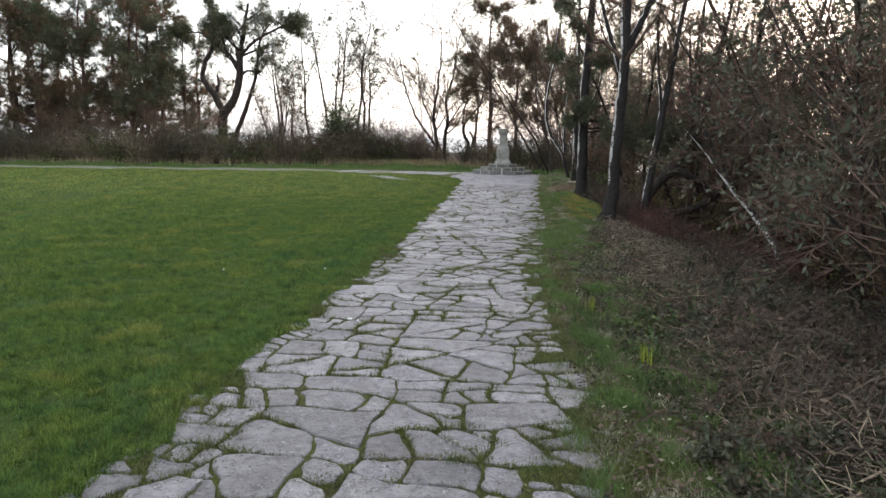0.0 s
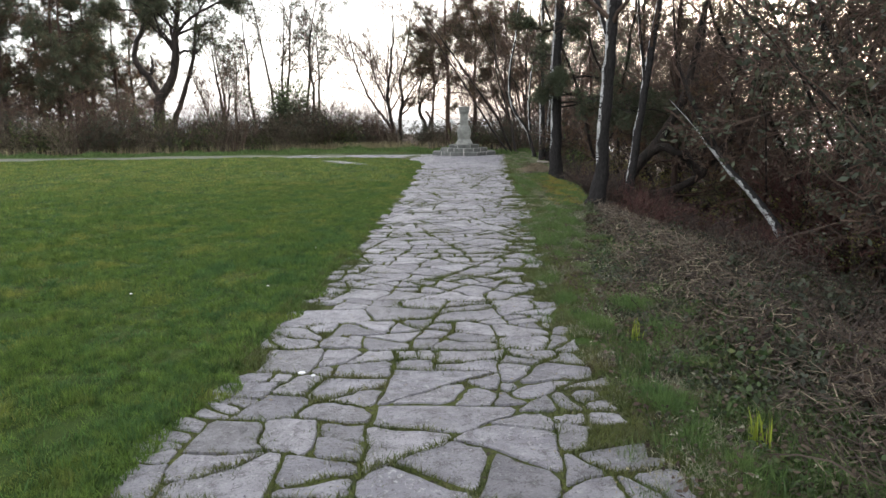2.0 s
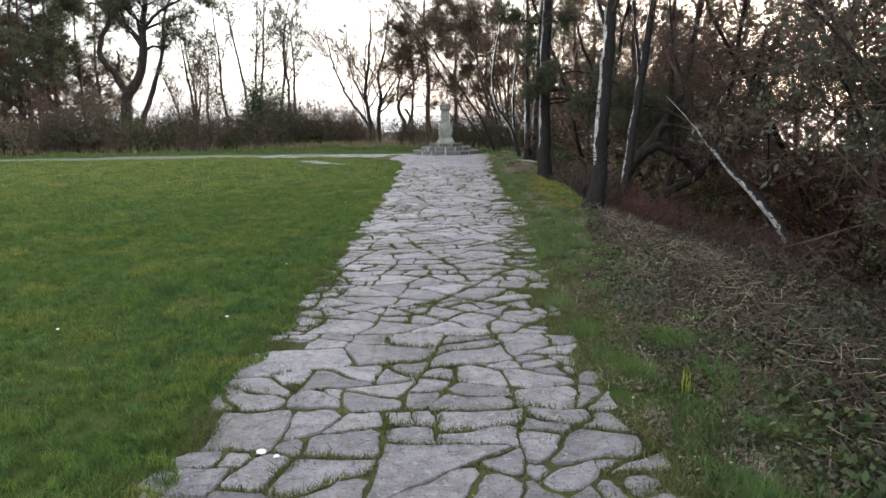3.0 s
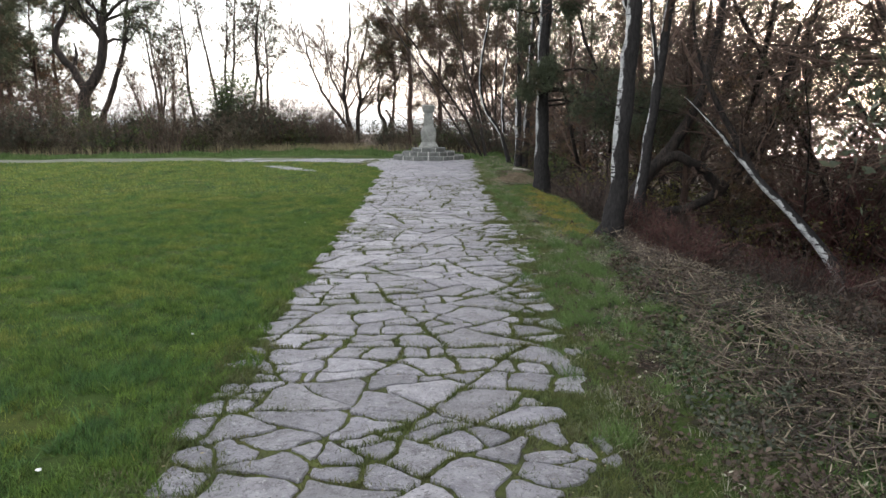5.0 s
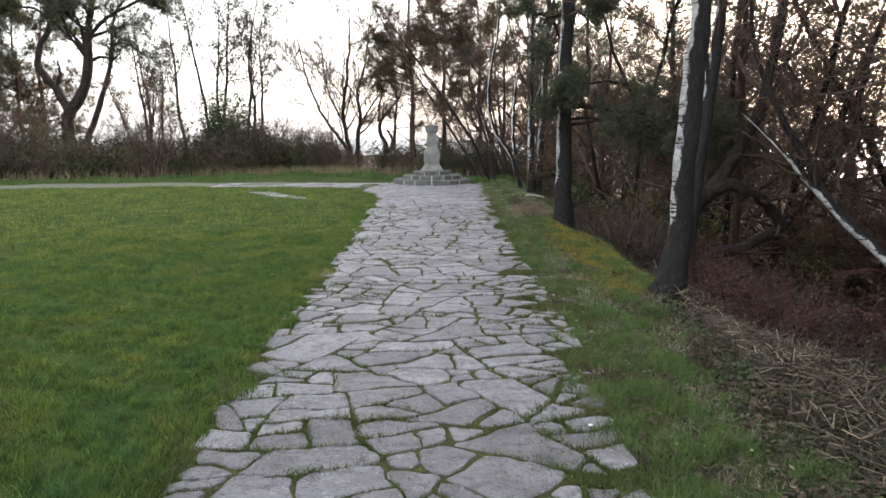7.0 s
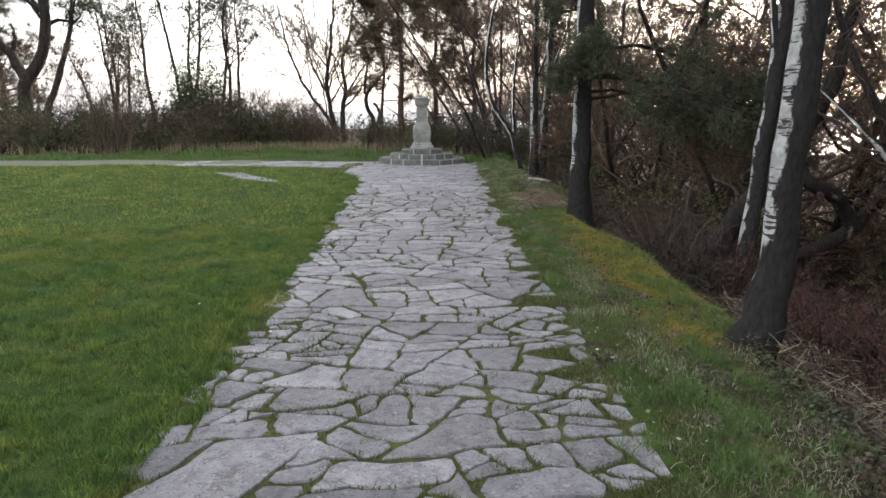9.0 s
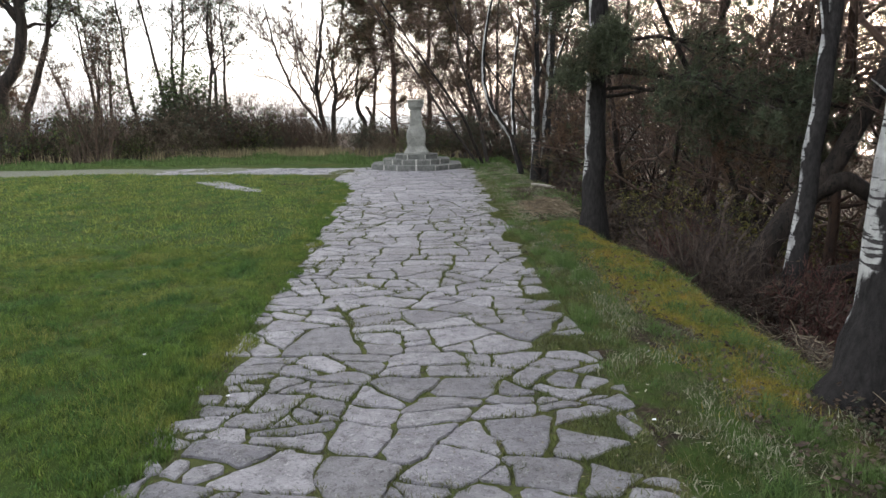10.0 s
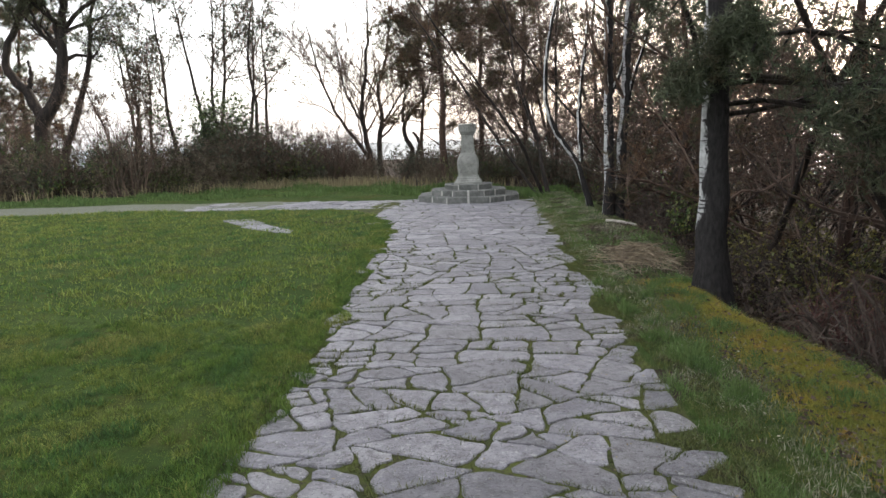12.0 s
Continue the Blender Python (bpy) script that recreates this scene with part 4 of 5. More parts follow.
maroon = shrub(76, 0.9, 0.8, M_DEAD, 46, 1, 0.04, M_MAROON, "brushwood", -0.02, (7, 4))
olive = shrub(77, 1.5, 1.0, M_OLIVE, 14, 6, 0.06, M_BARK, "leafy_shrub", -0.02, (5, 3))
rng = np.random.default_rng(19)
for i in range(44):
    y = rng.uniform(12.6, 20.5)
    x = bank_edge(y) + 0.7 + rng.uniform(0, 3.6)
    if min(math.hypot(x - a, y - b) for a, b in ((2.47, 13.5), (3.52, 16.2), (2.24, 19.0))) < 0.55:
        continue
    place(maroon, x, y, rng.uniform(0, 360), rng.uniform(0.6, 1.05), "dense maroon brushwood on the bank", "bush", "undergrowth of the bank")
for x, y, q in ((4.3, 18.6, 1.0), (5.2, 19.4, 1.15), (3.9, 20.4, 0.9), (6.3, 18.3, 1.2), (4.7, 21.4, 1.1), (7.4, 16.0, 1.2), (6.9, 12.2, 1.0), (5.6, 16.2, 0.8), (8.6, 13.6, 1.1)):
    place(olive, x, y, 61 * x, q, "thin shrub with yellow-green leaves on the bank", "bush", "undergrowth of the bank")
for i in range(70):
    x, y = rng.uniform(8.0, 19.0), rng.uniform(6.0, 24.0)
    place(maroon, x, y, rng.uniform(0, 360), rng.uniform(1.8, 3.2), "tall thicket of leafless brushwood in the wood", "bush", "thickets in the wood")
settle(maroon, 3.6, 15.9, 0, "dense maroon brushwood on the bank", "bush", "undergrowth of the bank")
settle(olive, 5.9, 20.6, 0, "thin shrub with yellow-green leaves on the bank", "bush", "undergrowth of the bank")
rng = np.random.default_rng(9)
for i in range(74):
    y = rng.uniform(2.6, 13.4)
    x = np.interp(y, [2.6, 5, 7, 9.5, 13], [2.3, 1.95, 1.75, 2.05, 2.5]) + abs(rng.normal(0, 1.5))
    if math.hypot(x - 2.47, y - 13.5) < 0.6 or (y > 9.8 and x < 2.75):
        continue
    b = (bramble_a, bramble_b, bramble_c)[int(rng.integers(0, 3))]
    place(b, x, y, rng.uniform(0, 360), rng.uniform(0.42, 0.72) * (0.75 if y > 7.5 else 1.0) + 0.3 * float(ease(2.4, 3.4, x)), "tangle of dry bramble canes with withered leaves" if b is not bramble_b else "bramble patch with grey-green leaves", "bramble", "brambles on the bank")
for i in range(44):
    x, y = rng.uniform(1.9, 4.2), rng.uniform(2.0, 6.5)
    b = (bramble_b, bramble_c, bramble_b, bramble_b)[i % 4]
    place(b, x, y, rng.uniform(0, 360), rng.uniform(0.6, 0.85), "tangle of dry bramble canes with withered leaves" if b is bramble_c else "bramble patch with grey-green leaves", "bramble", "brambles on the bank")
for i in range(130):
    y = rng.uniform(11.5, 32) if i < 75 else rng.uniform(3, 30)
    x = bank_edge(y) + 0.55 + abs(rng.normal(0, 2.4)) if i < 75 else rng.uniform(5.5, 15)
    if min(math.hypot(x - a, y - b) for a, b in ((2.47, 13.5), (2.24, 19.0), (2.7, 25.6))) < 0.5:
        continue
    b = (brush, brush, bramble_a, bramble_c, laurel)[int(rng.integers(0, 5 if y > 22 else 4))]
    place(b, x, y, rng.uniform(0, 360), rng.uniform(0.7, 1.3), {"brushwood": "reddish leafless brushwood on the bank", "bramble": "tangle of dry bramble canes with withered leaves", "evergreen_shrub": "glossy evergreen shrub with yellow-green leaves"}[b.name.split(".")[0]], "bush", "undergrowth of the bank")
low_plant = shrub(78, 0.34, 0.9, M_IVY, 30, 9, 0.055, M_CANE, "low_plant", -0.06, (5,), 0.6)
for i in range(22):
    y = rng.uniform(2.8, 12.5)
    x = float(np.interp(y, [2.8, 6, 9, 12.5], [1.95, 1.75, 2.0, 2.5])) + abs(rng.normal(0, 0.55))
    place(low_plant, x, y, rng.uniform(0, 360), rng.uniform(0.5, 1.1), "low dark green leafy plant among the brambles", "plant", "low plants on the bank")
settle(low_plant, 2.15, 9.3, 0, "low dark green leafy plant among the brambles", "plant", "low plants on the bank")
scrub = [shrub(81, 1.5, 1.3, M_DEAD, 40, 1, 0.08, M_STALK, "scrub_bush", -0.04, (6, 3)), shrub(82, 1.3, 1.6, M_LEAF, 30, 7, 0.09, M_BARK, "scrub_bush", -0.05, (6,)),
         shrub(83, 1.7, 1.4, M_GLAUCOUS, 36, 3, 0.08, M_TWIG, "scrub_bush", -0.03, (6, 3)), shrub(84, 2.6, 1.6, M_DEAD, 24, 0, 0.05, M_TWIG, "scrub_bush", 0.01, (7, 4))]
says = ("brown leafless scrub bush beyond the lawn", "dark leafy scrub bush beyond the lawn", "grey-green scrub bush beyond the lawn", "tall twiggy bush beyond the lawn")
for i in range(190):
    x = rng.uniform(-34, 5.5)
    y = hedge_line(x) + 0.9 + abs(rng.normal(0, 3.0))
    if math.hypot(x + 0.27, y - 30) < 2.3:
        continue
    k = int(rng.choice(4, p=(0.3, 0.22, 0.26, 0.22)))
    low = 0.68 if -7.0 < x < 0.8 else (1.0 if x < -15 else (1.15 if x < -7 else 0.8))
    place(scrub[k], x, y, rng.uniform(0, 360), rng.uniform(0.55, 1.35) * low, says[k], "bush", "scrub beyond the lawn")
thick = shrub(85, 3.4, 1.7, M_IVY, 46, 14, 0.13, M_BARK, "evergreen_bush", 0.02, (9,))
settle(thick, -10.3, 37.6, 0, "dense dark evergreen bush among slender trees", "bush")
for x, y, s in ((-18.5, 37.2, 0.62), (-16.4, 37.0, 0.55), (-20.5, 37.4, 0.6), (-14.6, 37.6, 0.6), (-22.8, 36.6, 0.5)):
    place(thick, x, y, 77 * x, s, "dense dark evergreen bush under the pines", "bush", "evergreens under the pines")
fan = shrub(86, 3.0, 2.4, M_DEAD, 20, 0, 0.05, M_TWIG, "bare_shrub", 0.0, (6, 4))
settle(fan, -7.3, 38.2, 0, "bare shrub fanning out in thin twigs", "bush")
small = bare_tree(87, 4.6, M_BARK, 0.08, 3, (10, 7, 5), 0.05, 0.6, M_DEAD, 3, 0.09, lo=0.3)
small.name = "thorn_tree"
settle(small, -14.2, 38.0, 0, "low thorny tree with brown leaves", "tree")
for k, (b, word, cat, grp) in enumerate(((bramble_a, "tangle of dry bramble canes with withered leaves", "bramble", "brambles on the bank"), (bramble_b, "bramble patch with grey-green leaves", "bramble", "brambles on the bank"),
                                         (bramble_c, "tangle of dry bramble canes with withered leaves", "bramble", "brambles on the bank"), (laurel, "glossy evergreen shrub with yellow-green leaves", "bush", "undergrowth of the bank"),
                                         (brush, "reddish leafless brushwood on the bank", "bush", "undergrowth of the bank"))):
    settle(b, (2.9, 2.5, 3.4, 7.5, 3.3)[k], (5.2, 7.6, 9.6, 23.0, 16.9)[k], 40 * k, word, cat, grp)
for k, b in enumerate(scrub):
    settle(b, (-26.5, -21, -12.5, 3.6)[k], (35.0, 34.6, 36.4, 35.0)[k], 0, says[k], "bush", "scrub beyond the lawn")


# ---- pillar on its steps ----
MX, MY = -0.27, 30.0
pillar = new("stone_pillar")
pillar.location = (MX, MY, 0)
tagged(pillar, "carved grey granite pillar on three octagonal steps", "monument")


def octagon_blocks(name, flat, inner, z0, z1, per_side):
    """One octagonal step: a mortar core and a ring of separate blocks, per_side on each of its sides."""
    core = bmesh.new()
    ring = [Vector(((flat - 0.006) / math.cos(radians(22.5)) * math.cos(radians(22.5 + 45 * i)), (flat - 0.006) / math.cos(radians(22.5)) * math.sin(radians(22.5 + 45 * i)), 0)) for i in range(8)]
    low, high = [core.verts.new((v.x, v.y, z0 - 0.05)) for v in ring], [core.verts.new((v.x, v.y, z1 - 0.006)) for v in ring]
    core.faces.new(high)
    for i in range(8):
        core.faces.new((low[i], low[(i + 1) % 8], high[(i + 1) % 8], high[i]))
    step = part(name, core, M_MORTAR, pillar, "octagonal step with pale mortar joints")
    rnd = random.Random(int(flat * 100))
    corner = flat / math.cos(radians(22.5))
    for i in range(8):
        a, b = [Vector((corner * math.cos(radians(q)), corner * math.sin(radians(q)), 0)) for q in (22.5 + 45 * i, 67.5 + 45 * i)]
        for j in range(per_side):
            p, q = a.lerp(b, j / per_side), a.lerp(b, (j + 1) / per_side)
            d = (q - p).normalized()
            gap = 0.02
            p, q = p + d * gap * (1.0 if j else 0.4), q - d * gap * (1.0 if j < per_side - 1 else 0.4)
            pi, qi = p * (inner / flat), q * (inner / flat)
            bm = bmesh.new()
            rise = rnd.uniform(-0.006, 0.006)
            lo = [bm.verts.new((v.x, v.y, z0 - 0.02)) for v in (p, q, qi, pi)]
            hi = [bm.verts.new((v.x, v.y, z1 + rise)) for v in (p, q, qi, pi)]
            bm.faces.new(hi)
            bm.faces.new(lo[::-1])
            for k in range(4):
                bm.faces.new((lo[k], lo[(k + 1) % 4], hi[(k + 1) % 4], hi[k]))
            bmesh.ops.recalc_face_normals(bm, faces=bm.faces)
            bmesh.ops.bevel(bm, geom=[e for e in bm.edges if any(v in hi for v in e.verts)], offset=0.014, segments=1, affect="EDGES")
            part("step_block", bm, M_STEP, step)


octagon_blocks("lower_step", 1.33, 0.8, 0.0, 0.15, 2)
octagon_blocks("middle_step", 0.99, 0.5, 0.15, 0.29, 2)
octagon_blocks("upper_step", 0.64, 0.2, 0.29, 0.42, 1)


def square_turned(profile, chamfer=0.12):
    """A square shaft with cut corners from (half width, height) rings."""
    bm = bmesh.new()
    rows = []
    for w, z in profile:
        c = w * chamfer
        rows.append([bm.verts.new((x, y, z)) for x, y in ((w, -w + c), (w, w - c), (w - c, w), (-w + c, w), (-w, w - c), (-w, -w + c), (-w + c, -w), (w - c, -w))])
    for a, b in zip(rows, rows[1:]):
        for i in range(8):
            bm.faces.new((a[i], a[(i + 1) % 8], b[(i + 1) % 8], b[i]))
    bm.faces.new(rows[-1])
    bm.faces.new(rows[0][::-1])
    return bm


part("plinth", square_turned([(0.37, 0.41), (0.37, 0.47), (0.35, 0.49), (0.33, 0.53), (0.305, 0.55), (0.3, 0.585), (0.285, 0.6), (0.27, 0.64)], 0.06), M_GRANITE, pillar, "moulded granite plinth")
part("shaft", square_turned([(0.255, 0.64), (0.265, 0.72), (0.285, 0.85), (0.29, 0.95), (0.28, 1.05), (0.255, 1.13), (0.215, 1.19), (0.19, 1.24), (0.178, 1.32), (0.172, 1.5), (0.168, 1.72)], 0.16), M_GRANITE, pillar)
part("capital", square_turned([(0.175, 1.72), (0.2, 1.745), (0.2, 1.77), (0.225, 1.79), (0.228, 1.8), (0.228, 1.95), (0.24, 1.955), (0.24, 1.985), (0.2, 2.01)], 0.05), M_GRANITE, pillar, "capital with a fluted band")
for side in range(4):
    for j in range(7):
        bm = bmesh.new()
        bmesh.ops.create_cube(bm, size=1, matrix=pose(0, 0, 0, 0, 0, 90 * side) @ Matrix.Translation((-0.18 + 0.06 * j, -0.229, 1.875)) @ Matrix.Diagonal((0.03, 0.016, 0.12, 1)))
        bmesh.ops.bevel(bm, geom=bm.edges[:], offset=0.005, segments=1, affect="EDGES")
        part("flute", bm, M_GRANITE, pillar)
for j, (w, z) in enumerate(((0.2, 1.06), (0.26, 1.0), (0.3, 0.94), (0.32, 0.88), (0.3, 0.82), (0.26, 0.76), (0.18, 0.7))):
    bm = bmesh.new()
    bmesh.ops.create_cube(bm, size=1, matrix=Matrix.Translation((0, -0.284 + 0.012 * abs(j - 2), z)) @ Matrix.Diagonal((w, 0.03, 0.026, 1)))
    bmesh.ops.bevel(bm, geom=bm.edges[:], offset=0.007, segments=2, affect="EDGES")
    part("relief_band", bm, M_GRANITE, pillar, "carved relief band")


# ---- small things lying about ----
def flat_stone(name, corners, thick, mat, label, category, group=""):
    bm = bmesh.new()
    cx, cy = sum(c[0] for c in corners) / len(corners), sum(c[1] for c in corners) / len(corners)
    z = float(ground(cx, cy))
    lo = [bm.verts.new((x - cx, y - cy, -0.05)) for x, y in corners]
    hi = [bm.verts.new((x - cx, y - cy, thick)) for x, y in corners]
    bm.faces.new(hi)
    for k in range(len(corners)):
        bm.faces.new((lo[k], lo[(k + 1) % len(corners)], hi[(k + 1) % len(corners)], hi[k]))
    bmesh.ops.recalc_face_normals(bm, faces=bm.faces)
    bmesh.ops.bevel(bm, geom=[e for e in bm.edges if e.verts[0] in hi and e.verts[1] in hi], offset=0.012, segments=1, affect="EDGES")
    me = bpy.data.meshes.new(name)
    bm.to_mesh(me)
    bm.free()
    me.materials.append(mat)
    ob = new(name, me)
    ob.location = (cx, cy, z)
    return tagged(ob, label, category, group)


flat_stone("stone_slab", ((-5.55, 25.95), (-5.0, 26.15), (-4.45, 25.45), (-4.55, 24.9), (-4.95, 25.2)), 0.014, M_STONE, "grey stone slab let into the lawn", "slab", "slabs in the lawn")
flat_stone("stone_slab", ((-4.75, 24.85), (-4.4, 25.25), (-3.5, 24.15), (-3.45, 23.8), (-3.75, 23.95)), 0.014, M_STONE, "grey stone slab let into the lawn", "slab", "slabs in the lawn")


def scrap(at, size, seed, label):
    """A crumpled bit of white paper."""
    rnd = random.Random(seed)
    bm = bmesh.new()
    bmesh.ops.create_icosphere(bm, subdivisions=2, radius=size * 0.65)
    for v in bm.verts:
        v.co *= rnd.uniform(0.6, 1.25)
        v.co.z *= 0.35
    me = bpy.data.meshes.new("paper_scrap")
    bm.to_mesh(me)
    bm.free()
    me.materials.append(M_LITTER)
    ob = new("paper_scrap", me)
    ob.location = (at[0], at[1], float(ground(*at)) + at_height(at))
    return tagged(ob, label, "litter", "scraps of litter")


def at_height(at):
    return 0.025 if paved(at[0], at[1]) else 0.03


for i, (x, y, s) in enumerate(((-0.86, 5.5, 0.035), (-0.78, 5.46, 0.022), (-1.7, 7.5, 0.02), (-2.85, 7.25, 0.02), (-1.7, 9.3, 0.018), (0.83, 10.35, 0.02), (-1.16, 13.65, 0.018), (-1.9, 14.3, 0.018), (1.12, 13.2, 0.016))):
    scrap((x, y), s, i, "crumpled scrap of white paper")

# straw heap and a broken branch beside the bank
def stalks(rng, n, cx, cy, rx, ry, high, length, width, mat, name, label, category):
    a, r = rng.uniform(0, 6.28, n), np.minimum(np.abs(rng.normal(0, 0.55, n)), 1.6)
    x, y = cx + rx * r * np.cos(a), cy + ry * r * np.sin(a)
    z = ground(x, y) + high * np.maximum(0, 1 - r) * rng.uniform(0, 1, n) + 0.02
    t = rng.uniform(0, 6.28, n)
    d = unit(np.stack([np.cos(t), np.sin(t), rng.normal(0, 0.18, n)], 1)) * rng.uniform(0.4, 1, n)[:, None] * length
    c = np.stack([x, y, z], 1)
    P = np.stack([c - d * 0.5, c + np.array([0, 0, 0.02]), c + d * 0.5], 1)
    v, f = tubes(P, np.full((n, 3), width) * rng.uniform(0.5, 1.3, (n, 1)), 3)
    ob = new(name, raw_mesh(name, v - np.array([cx, cy, 0]), f, mat))
    ob.location = (cx, cy, 0)
    return tagged(ob, label, category, kind="stuff")


stalks(np.random.default_rng(91), 620, 1.95, 20.6, 0.55, 0.8, 0.2, 0.5, 0.004, surface("pale_straw", (0.27, 0.22, 0.15), (0.17, 0.13, 0.09), None, 4, 9, 0.8, 0, 1, "island", 0.4), "straw_heap", "heap of dry cut stalks by the pine", "straw")
stalks(np.random.default_rng(92), 130, 2.5, 8.0, 0.9, 4.5, 0.22, 0.4, 0.003, M_CANE, "dead_sticks", "thin dead sticks lying among the brambles", "sticks")
stalks(np.random.default_rng(93), 110, 3.2, 16.5, 0.9, 4.5, 0.25, 0.5, 0.004, M_CANE, "dead_sticks", "thin dead sticks lying down the bank", "sticks")
stalks(np.random.default_rng(94), 150, 2.3, 8.6, 0.8, 3.6, 0.3, 0.5, 0.002, M_STALK, "dead_stalks", "pale dead stalks tangled over the brambles", "stalks")
stalks(np.random.default_rng(95), 160, 3.3, 14.6, 0.9, 2.2, 0.35, 0.6, 0.003, M_STALK, "dead_stalks", "pale dead stalks leaning at the birch's foot", "stalks")
log = plant("fallen_branch", "short pale fallen branch on the bank", "branch", (2.55, 24.2))
wooden(log, [[(-0.22, 0.3, 0.06, 0.022), (0.0, 0.0, 0.07, 0.03), (0.2, -0.3, 0.03, 0.026)]], M_PALEWOOD, 8, 0, 0.01, None, 6, "branch_piece")


# ---- grass ----
def blades(rng, x, y, height, width, mat, name, label, lean=0.5, segments=1, lift=0.0):
    n = len(x)
    p = np.stack([x, y, ground(x, y) - 0.008 + lift], 1)
    a = rng.uniform(0, 6.28, n)
    s = np.stack([np.cos(a), np.sin(a), np.zeros(n)], 1)
    b = rng.uniform(0, 6.28, n)
    d = np.stack([np.cos(b), np.sin(b), np.zeros(n)], 1) * (np.abs(rng.normal(0, lean, n)))[:, None]
    h = (height * rng.uniform(0.5, 1.25, n))[:, None]
    w = (width * rng.uniform(0.7, 1.3, n))[:, None]
    up = np.array([0, 0, 1.0])
    if segments == 1:
        V = np.stack([p - s * w, p + s * w, p + h * (up + d)], 1).reshape(-1, 3)
        F = np.arange(3 * n).reshape(-1, 3)
    else:
        m = p + h * (0.55 * up + 0.3 * d)
        V = np.stack([p - s * w, p + s * w, m - s * w * 0.8, m + s * w * 0.8, p + h * (0.9 * up + 1.0 * d)], 1).reshape(-1, 3)
        o = np.arange(n)[:, None] * 5
        F = np.stack([o + np.array([[0, 1, 3]]), o + np.array([[0, 3, 2]]), o + np.array([[2, 3, 4]])], 1).reshape(-1, 3)
    return tagged(new(name, raw_mesh(name, V, F, mat)), label, "grass", kind="stuff")


def on_lawn(x, y):
    return (x < 0) & ~paved(x, y, 0.02) & ~lane(x, y, -0.1)


rng = np.random.default_rng(100)
gx, gy, gh, gw = [], [], [], []
for x0, x1, y0, y1, dens, h, w in ((-4.6, -1.1, 2.4, 7, 15000, 0.034, 0.0026), (-6.5, -1.1, 7, 12, 10500, 0.036, 0.003), (-4.6, -1.1, 12, 18, 11000, 0.035, 0.0028), (-10, -4.6, 12, 18, 3200, 0.04, 0.0048), (-10, -4.4, 3, 12, 3000, 0.04, 0.0048), (-24, -1.3, 18, 28.5, 900, 0.04, 0.008), (-22, -10, 8, 18, 420, 0.045, 0.008)):
    n = int((x1 - x0) * (y1 - y0) * dens)
    x, y = rng.uniform(x0, x1, n), rng.uniform(y0, y1, n)
    tuft = 0.8 * patchy(x, y, 0.11, 21) + 0.6 * patchy(x, y, 0.3, 22) + 0.3 * patchy(x, y, 1.0, 23)
    keep = on_lawn(x, y) & (x > -0.78 * (y + 1.5) - 2.5) & (tuft + rng.normal(0, 0.35, n) > -1.2)
    gx.append(x[keep]); gy.append(y[keep]); gh.append(h * np.clip(0.95 + 0.85 * tuft[keep], 0.42, 2.4)); gw.append(np.full(keep.sum(), w * 1.12))
gx, gy, gh, gw = (np.concatenate(g) for g in (gx, gy, gh, gw))
M_COOL = surface("cool_green_blades", (0.092, 0.175, 0.05), (0.062, 0.12, 0.04), (0.13, 0.195, 0.052), 8, 3, 0.6, 0, 1, "island", 0.5, thin=0.35)
cool = patchy(gx, gy, 0.45, 24) + 0.9 * ease(-2.3, -1.4, gx) * (gy < 12) + rng.normal(0, 0.35, len(gx)) > 0.75
# olive at random, more far off: light through blade tips, put into colour
M_TIP_LIT = surface("faded_blades", (0.205, 0.24, 0.06), (0.15, 0.2, 0.05), (0.235, 0.24, 0.075), 5, 1.3, 0.6, 0, 1, "island", 0.5, thin=0.35)
tip_lit = ~cool & (patchy(gx, gy, 0.8, 25) + 2.4 * ease(10, 21, gy) - 1.2 + rng.normal(0, 0.9, len(gx)) > 0.3)
warm = ~cool & ~tip_lit
blades(rng, gx[warm], gy[warm], gh[warm], gw[warm], M_LAWN, "lawn_grass", "short mown yellowish green lawn grass", 0.7)
blades(rng, gx[tip_lit], gy[tip_lit], gh[tip_lit], gw[tip_lit], M_TIP_LIT, "lawn_grass", "olive lawn grass, tinted far off for light through blade tips", 0.85)
blades(rng, gx[cool], gy[cool], gh[cool], gw[cool], M_COOL, "lawn_grass", "patches of deeper green lawn grass", 0.85)
# clumps standing a little higher than the sward
for seed, count, high, mat, word in ((110, 2600, 0.05, M_COOL, "deeper green clumps in the lawn"), (111, 2200, 0.046, M_LAWN, "bright clumps standing up in the lawn")):
    g = np.random.default_rng(seed)
    cx, cy = g.uniform(-7.5, -1.2, count), 2.4 + 13 * g.random(count) ** 1.2
    x, y = (cx[:, None] + g.normal(0, 0.035, (count, 30))).ravel(), (cy[:, None] + g.normal(0, 0.028, (count, 30))).ravel()
    keep = on_lawn(x, y)
    blades(g, x[keep], y[keep], high, 0.0034, mat, "lawn_clumps", word, 0.6, 1)
# longer grass along the paving's edge
y = rng.uniform(2.2, 26, 32000)
x = left_side(y) - np.abs(rng.normal(0, 0.09, len(y))) + 0.03 + 0.16 * np.maximum(0, np.sin(y * 2.7) * np.sin(y * 6.1 + 1))
keep = y < 25.5
blades(rng, x[keep], y[keep], 0.06, 0.003, M_LAWN, "edge_grass", "uncut grass fringing the paving", 0.6, 2)
